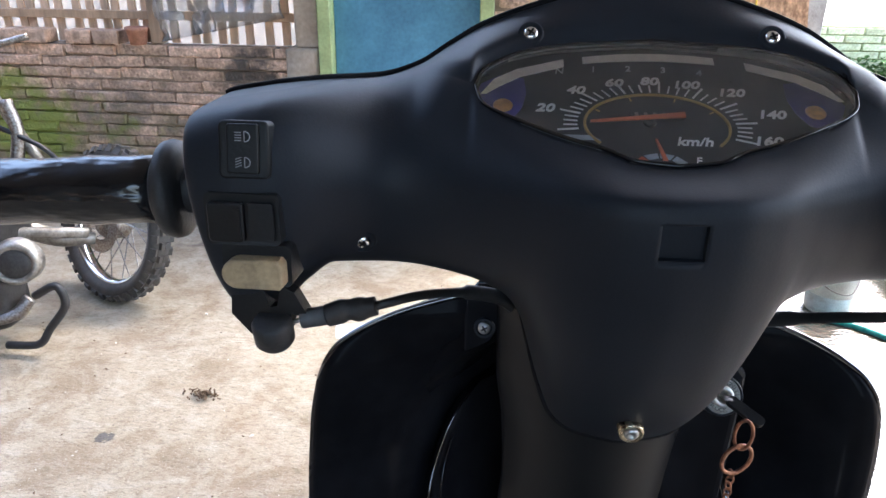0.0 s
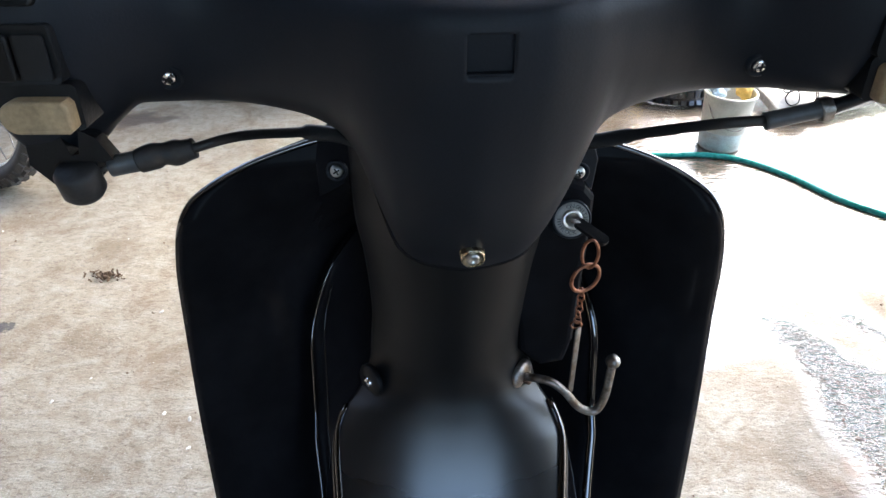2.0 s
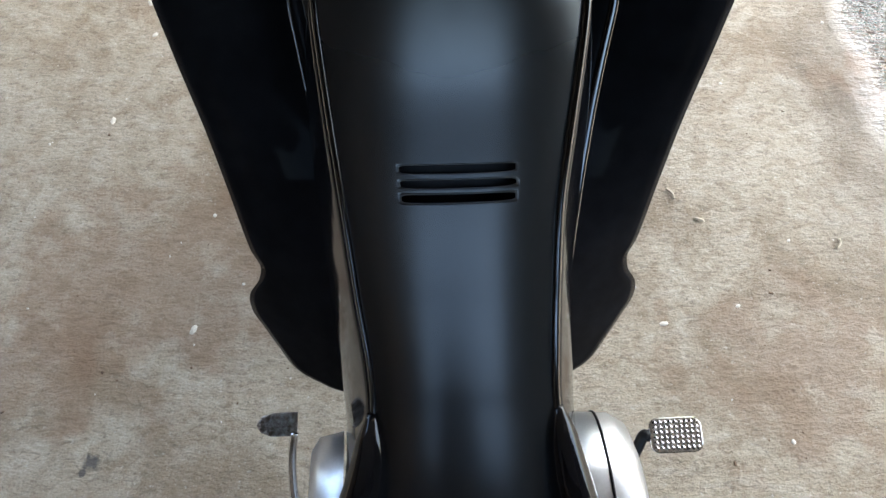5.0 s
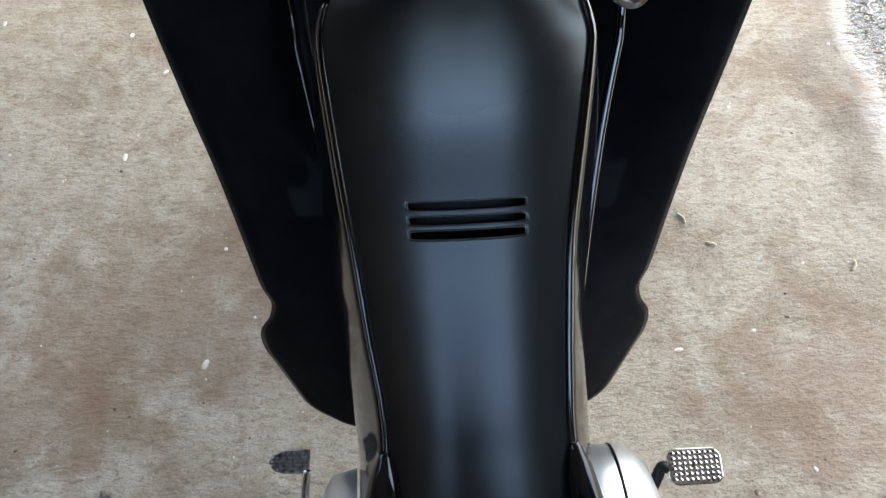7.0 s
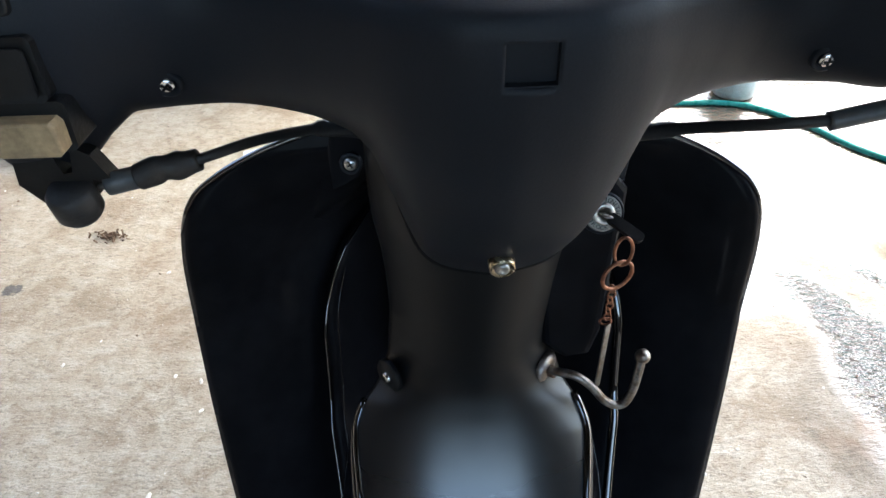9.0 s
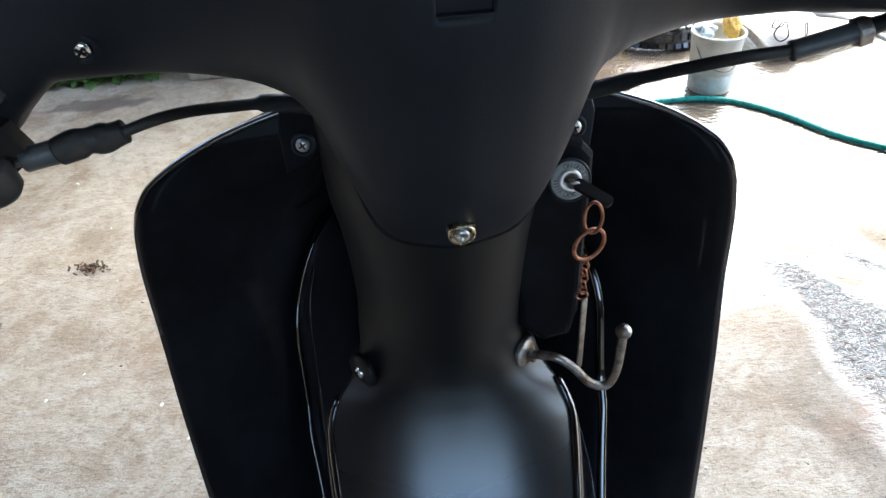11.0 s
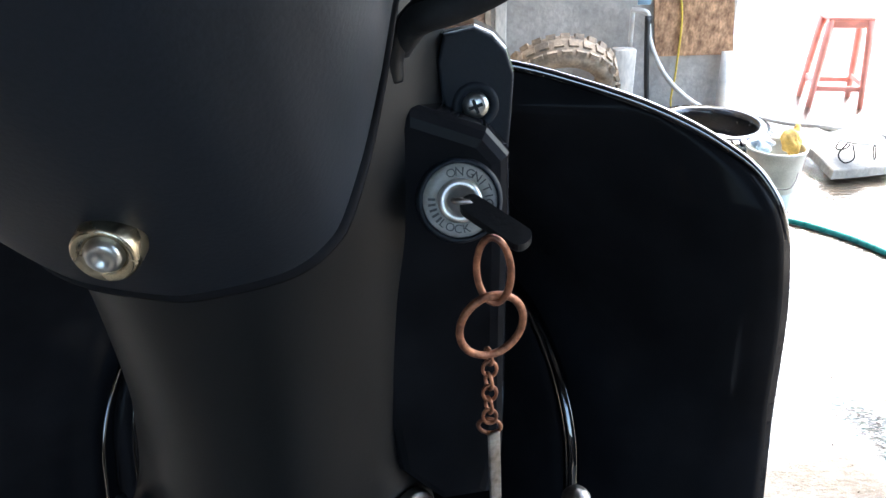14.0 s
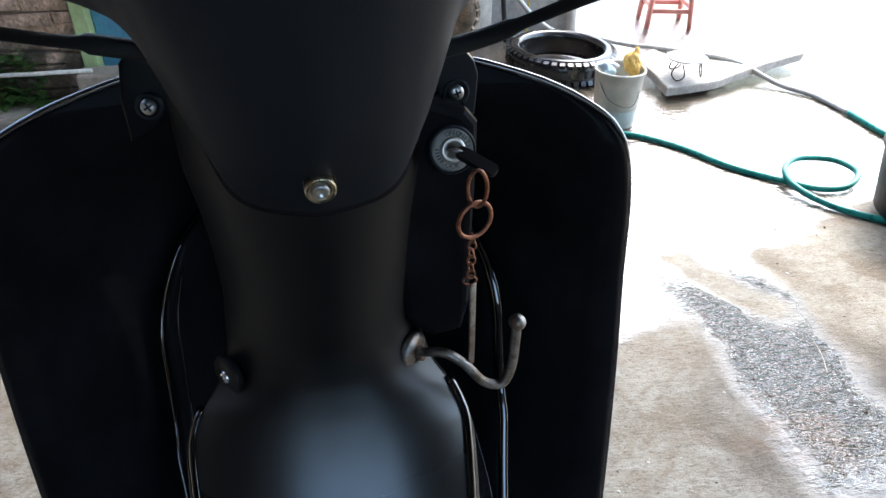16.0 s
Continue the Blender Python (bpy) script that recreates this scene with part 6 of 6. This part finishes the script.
# ---- the trail bike parked by the wall ----
def trail_bike():
    b = thing("trail_motorcycle", "muddy trail motorcycle with knobbly tyre and chrome rim", "motorcycle", (-1.45, 2.1, 0))
    c, ax = Vector((-1.385, 2.13, 0.262)), Vector((-0.42, -0.86, 0.24)).normalized()
    r, hole, w = 0.262, 0.205, 0.04
    wh = part("wheel", spin([(hole, -w * 0.6), (r - 0.025, -w), (r - 0.006, -w * 0.7), (r, 0), (r - 0.006, w * 0.7), (r - 0.025, w), (hole, w * 0.6), (hole + 0.01, 0)], c, ax, 60, True), TYREM, b, "knobbly black tyre")
    part("rim", spin([(hole + 0.004, -w * 0.6), (hole - 0.008, -w * 0.5), (hole - 0.014, 0), (hole - 0.008, w * 0.5), (hole + 0.004, w * 0.6), (hole, 0)], c, ax, 60, True), CHROME, wh, "chrome rim")
    part("hub", spin([(0, -0.05), (0.035, -0.05), (0.05, -0.03), (0.05, 0.03), (0.035, 0.05), (0, 0.05)], c, ax, 30), STEEL, wh)
    base = facing(c, ax, (0, 0, 1))
    bm = bmesh.new()
    n = 36
    for i in range(n):
        for k in (-1, -0.35, 0.35, 1):
            m = base @ pose(0, 0, 0, 0, 0, 360 / n * (i + (0.5 if abs(k) < 0.5 else 0))) @ Matrix.Translation((r - 0.001 - 0.010 * abs(k), 0, k * w * 0.75)) @ pose(0, 0, 0, 0, k * 30, 0)
            bmesh.ops.create_cube(bm, size=1, matrix=m @ Matrix.Diagonal((0.020, 0.024, 0.016, 1)))
    part("tread", bm, TYREM, wh)
    bm = bmesh.new()
    for i in range(24):
        a = 2 * math.pi * i / 24
        p = base @ Vector((0.045 * math.cos(a + 0.6), 0.045 * math.sin(a + 0.6), 0.03 * (-1) ** i))
        q = base @ Vector((hole * math.cos(a), hole * math.sin(a), 0))
        bmesh.ops.create_cone(bm, segments=5, radius1=0.002, radius2=0.002, depth=(q - p).length, matrix=Matrix.Translation((p + q) / 2) @ (q - p).to_track_quat("Z", "Y").to_matrix().to_4x4())
    part("spokes", bm, STEEL, wh)
    part("swing_arm", tube([(-1.74, 1.90, 0.34), (-1.60, 1.96, 0.30), (-1.50, 2.0, 0.255), (-1.42, 2.06, 0.235)], [(0, 0.034), (0.6, 0.03), (1, 0.02)], 12), DULLA, b, "dull silver swing arm")
    part("shock_tube", tube([(-1.64, 2.0, 0.76), (-1.50, 2.0, 0.49)], 0.015, 12, 4), DULLA, b, "silver shock absorber tube")
    part("sprocket", spin([(0.05, 0.0), (0.09, 0.002), (0.095, 0.0), (0.09, -0.002)], c + ax * 0.055, ax, 40), STEEL, wh)
    part("handlebar", tube([(-1.62, 2.22, 0.86), (-1.75, 2.12, 0.83), (-1.95, 1.95, 0.85)], 0.011, 10), STEEL, b)
    part("brake_hose", tube([(-1.66, 1.98, 0.64), (-1.56, 1.98, 0.60), (-1.47, 1.98, 0.555), (-1.42, 2.0, 0.47), (-1.44, 2.06, 0.36)], 0.008, 8), RUBBER, b)
    part("engine", box((0.24, 0.22, 0.26), (-1.66, 1.86, 0.40), 0.05, 3), GRIME, b, "grimy dark engine block")
    part("clutch_cover", spin([(0, 0.045), (0.046, 0.047), (0.05, 0.052), (0.062, 0.048), (0.068, 0.0)], (-1.465, 1.76, 0.285), (0.35, -0.93, 0.1), 32), DULLA, b, "round alloy clutch cover")
    part("cover_glass", spin([(0, 0.054), (0.030, 0.053), (0.040, 0.050), (0.044, 0.046)], (-1.465, 1.76, 0.285), (0.35, -0.93, 0.1), 32), GRIME, b, "dark round inspection cap")
    part("crankcase", box((0.20, 0.16, 0.24), (-1.60, 1.765, 0.185), 0.05, 3), GRIME, b, "grimy lower crankcase")
    for k in range(5):
        part("cooling_fin", box((0.23, 0.20, 0.008), (-1.66, 1.85, 0.40 + 0.028 * k), 0.003, 1), GRIME, b)
    part("chain_guard", box((0.26, 0.03, 0.035), (-1.50, 1.93, 0.30), 0.01, 2, pose(0, 0, 0, 0, 12, 42)), DULLA, b)
    part("exhaust", tube([(-1.46, 1.76, 0.16), (-1.50, 1.72, 0.12), (-1.62, 1.66, 0.12), (-2.0, 1.45, 0.17), (-2.3, 1.35, 0.22)], 0.019, 12), STEEL, b)
    part("foot_lever", tube([(-1.42, 1.73, 0.185), (-1.34, 1.72, 0.225), (-1.325, 1.72, 0.165), (-1.38, 1.71, 0.09), (-1.42, 1.70, 0.04), (-1.52, 1.70, 0.03)], 0.012, 10), RUBBER, b, "black foot lever")
    part("frame_tube", tube([(-1.58, 2.0, 0.70), (-1.56, 1.98, 0.55), (-1.66, 1.88, 0.25), (-2.0, 1.65, 0.2)], 0.02, 12), STEEL, b)
    part("tank", box((0.34, 0.30, 0.16), (-1.95, 1.80, 0.72), 0.06, 4), GLOSS, b)
    part("rear_tyre", spin([(0.2, -0.03), (0.24, -0.045), (0.262, 0.0), (0.24, 0.045), (0.2, 0.03), (0.21, 0)], (-2.45, 1.25, 0.262), (-0.62, 0.78, 0), 48, True), TYREM, b)


trail_bike()


def tub():
    # guessed object, placed so that it shows at the view's edge
    c = (1.745, 1.47, 0)
    t = part("rubber_tub", spin([(0.0, 0.004), (0.19, 0.004), (0.21, 0.02), (0.235, 0.20), (0.243, 0.205), (0.24, 0.215), (0.225, 0.21), (0.20, 0.03), (0.0, 0.02)], c, (0, 0, 1), 48), RUBBER)
    tagged(t, "round black object of unclear kind, built as a rubber tub", "tub")


tub()

# ---- things on the brick wall and small things round the shed ----
CLAY = mat("terracotta", (0.42, 0.20, 0.13), 0.8, scale=40, vary=0.3, bump=0.3, fine=200)
pot = part("flower_pot", spin([(0.0, 0.0), (0.032, 0.0), (0.042, 0.055), (0.047, 0.056), (0.047, 0.070), (0.040, 0.070), (0.036, 0.06), (0.0, 0.055)], (-1.61, WY + 0.01, 0.762), (0, 0, 1), 28), CLAY)
tagged(pot, "small terracotta flower pot on top of the brick wall", "pot")
for x, z in ((-1.86, 0.0), (-1.74, 0.0), (-2.1, 0.0)):
    o = part("loose_brick", box((0.20 if x < -2 else 0.11, 0.09, 0.055), (x, WY + 0.03, 0.7895), 0.005, 2), BRICK)
    tagged(o, "loose red brick lying on the wall's top", "brick", group="loose bricks on the wall")


def wrap():
    """Crumpled milky film hung over the slats."""
    rnd = random.Random(6)
    G = []
    for i in range(34):
        u = i / 33
        row = []
        for j in range(22):
            v = j / 21
            x = -1.56 + 0.52 * u + 0.05 * (1 - v)
            low = 0.775 + 0.10 * u
            z = low + (1.30 - low) * v
            q = Vector((x * 9, v * 5, 3.0))
            row.append((x, WY + 0.022 + 0.05 * noise.noise(q) + 0.03 * noise.noise(q * 3.1), z))
        G.append(row)
    ob = part("plastic_wrap", sheet(G, 0.0012, None, (0, 1, 0)), sheer("milky_wrap", (0.95, 0.95, 0.96), 0.94, 0.25, 0.16))
    tagged(ob, "crumpled clear plastic film hanging over the slats", "plastic film")


wrap()
yc = part("yellow_cable", tube([(0.99, 3.385, 1.5), (0.985, 3.383, 0.93), (0.992, 3.383, 0.78), (1.03, 3.385, 0.55), (1.053, 3.383, 0.40), (1.052, 3.38, 0.2), (1.045, 3.37, 0.03), (1.10, 3.33, 0.006)], 0.0045, 8, 60), mat("yellow_cord", (0.72, 0.52, 0.06), 0.5, scale=80, vary=0.2))
tagged(yc, "thin yellow cord hanging over the chipboard", "cord")
pl = part("chipboard_strip", box((0.05, 0.02, 0.34), (0.262, 3.39, 0.38), 0.004, 1), WHITEW)
tagged(pl, "pale upright batten beside the big tyre", "batten")
b2 = part("black_hose_tail", tube([(0.88, 3.30, 0.44), (0.888, 3.29, 0.30), (0.90, 3.28, 0.15), (0.915, 3.27, 0.01)], 0.012, 10), RUBBER)
tagged(b2, "black rubber hose tail hanging from the tap", "hose")


def chips():
    """Pale stone chips and paint flecks trodden into the yard."""
    rnd = random.Random(33)
    bm = bmesh.new()
    for i in range(260):
        x, y = rnd.uniform(-1.3, 1.5), rnd.uniform(0.0, 2.3)
        s = 0.0012 + 0.0045 * rnd.random() ** 4
        m = Matrix.Translation((x, y, s * 0.15)) @ Euler((rnd.uniform(-0.3, 0.3), rnd.uniform(-0.3, 0.3), rnd.random() * 6)).to_matrix().to_4x4()
        bmesh.ops.create_icosphere(bm, subdivisions=1, radius=1, matrix=m @ Matrix.Diagonal((s * rnd.uniform(0.8, 2.2), s, s * 0.5, 1)))
    tagged(part("chips", bm, mat("pale_stone_chip", (0.66, 0.62, 0.54), 0.7, scale=90, vary=0.25)), "pale stone chips trodden into the concrete", "chips", kind="stuff")
    for x, y, l, a in ((0.40, 0.62, 0.022, 115), (0.66, 0.52, 0.020, 60), (0.44, 0.57, 0.016, 150), (1.02, 1.04, 0.10, 70)):
        st = part("straw", tube([(x - l / 2 * math.cos(radians(a)), y - l / 2 * math.sin(radians(a)), 0.003), (x + 0.004, y, 0.004), (x + l / 2 * math.cos(radians(a)), y + l / 2 * math.sin(radians(a)), 0.003)], 0.0022 if l < 0.05 else 0.001, 6, 8), mat("pale_straw", (0.62, 0.54, 0.40), 0.7))
        tagged(st, "short pale straw lying on the concrete", "straw", group="straws on the ground")


chips()
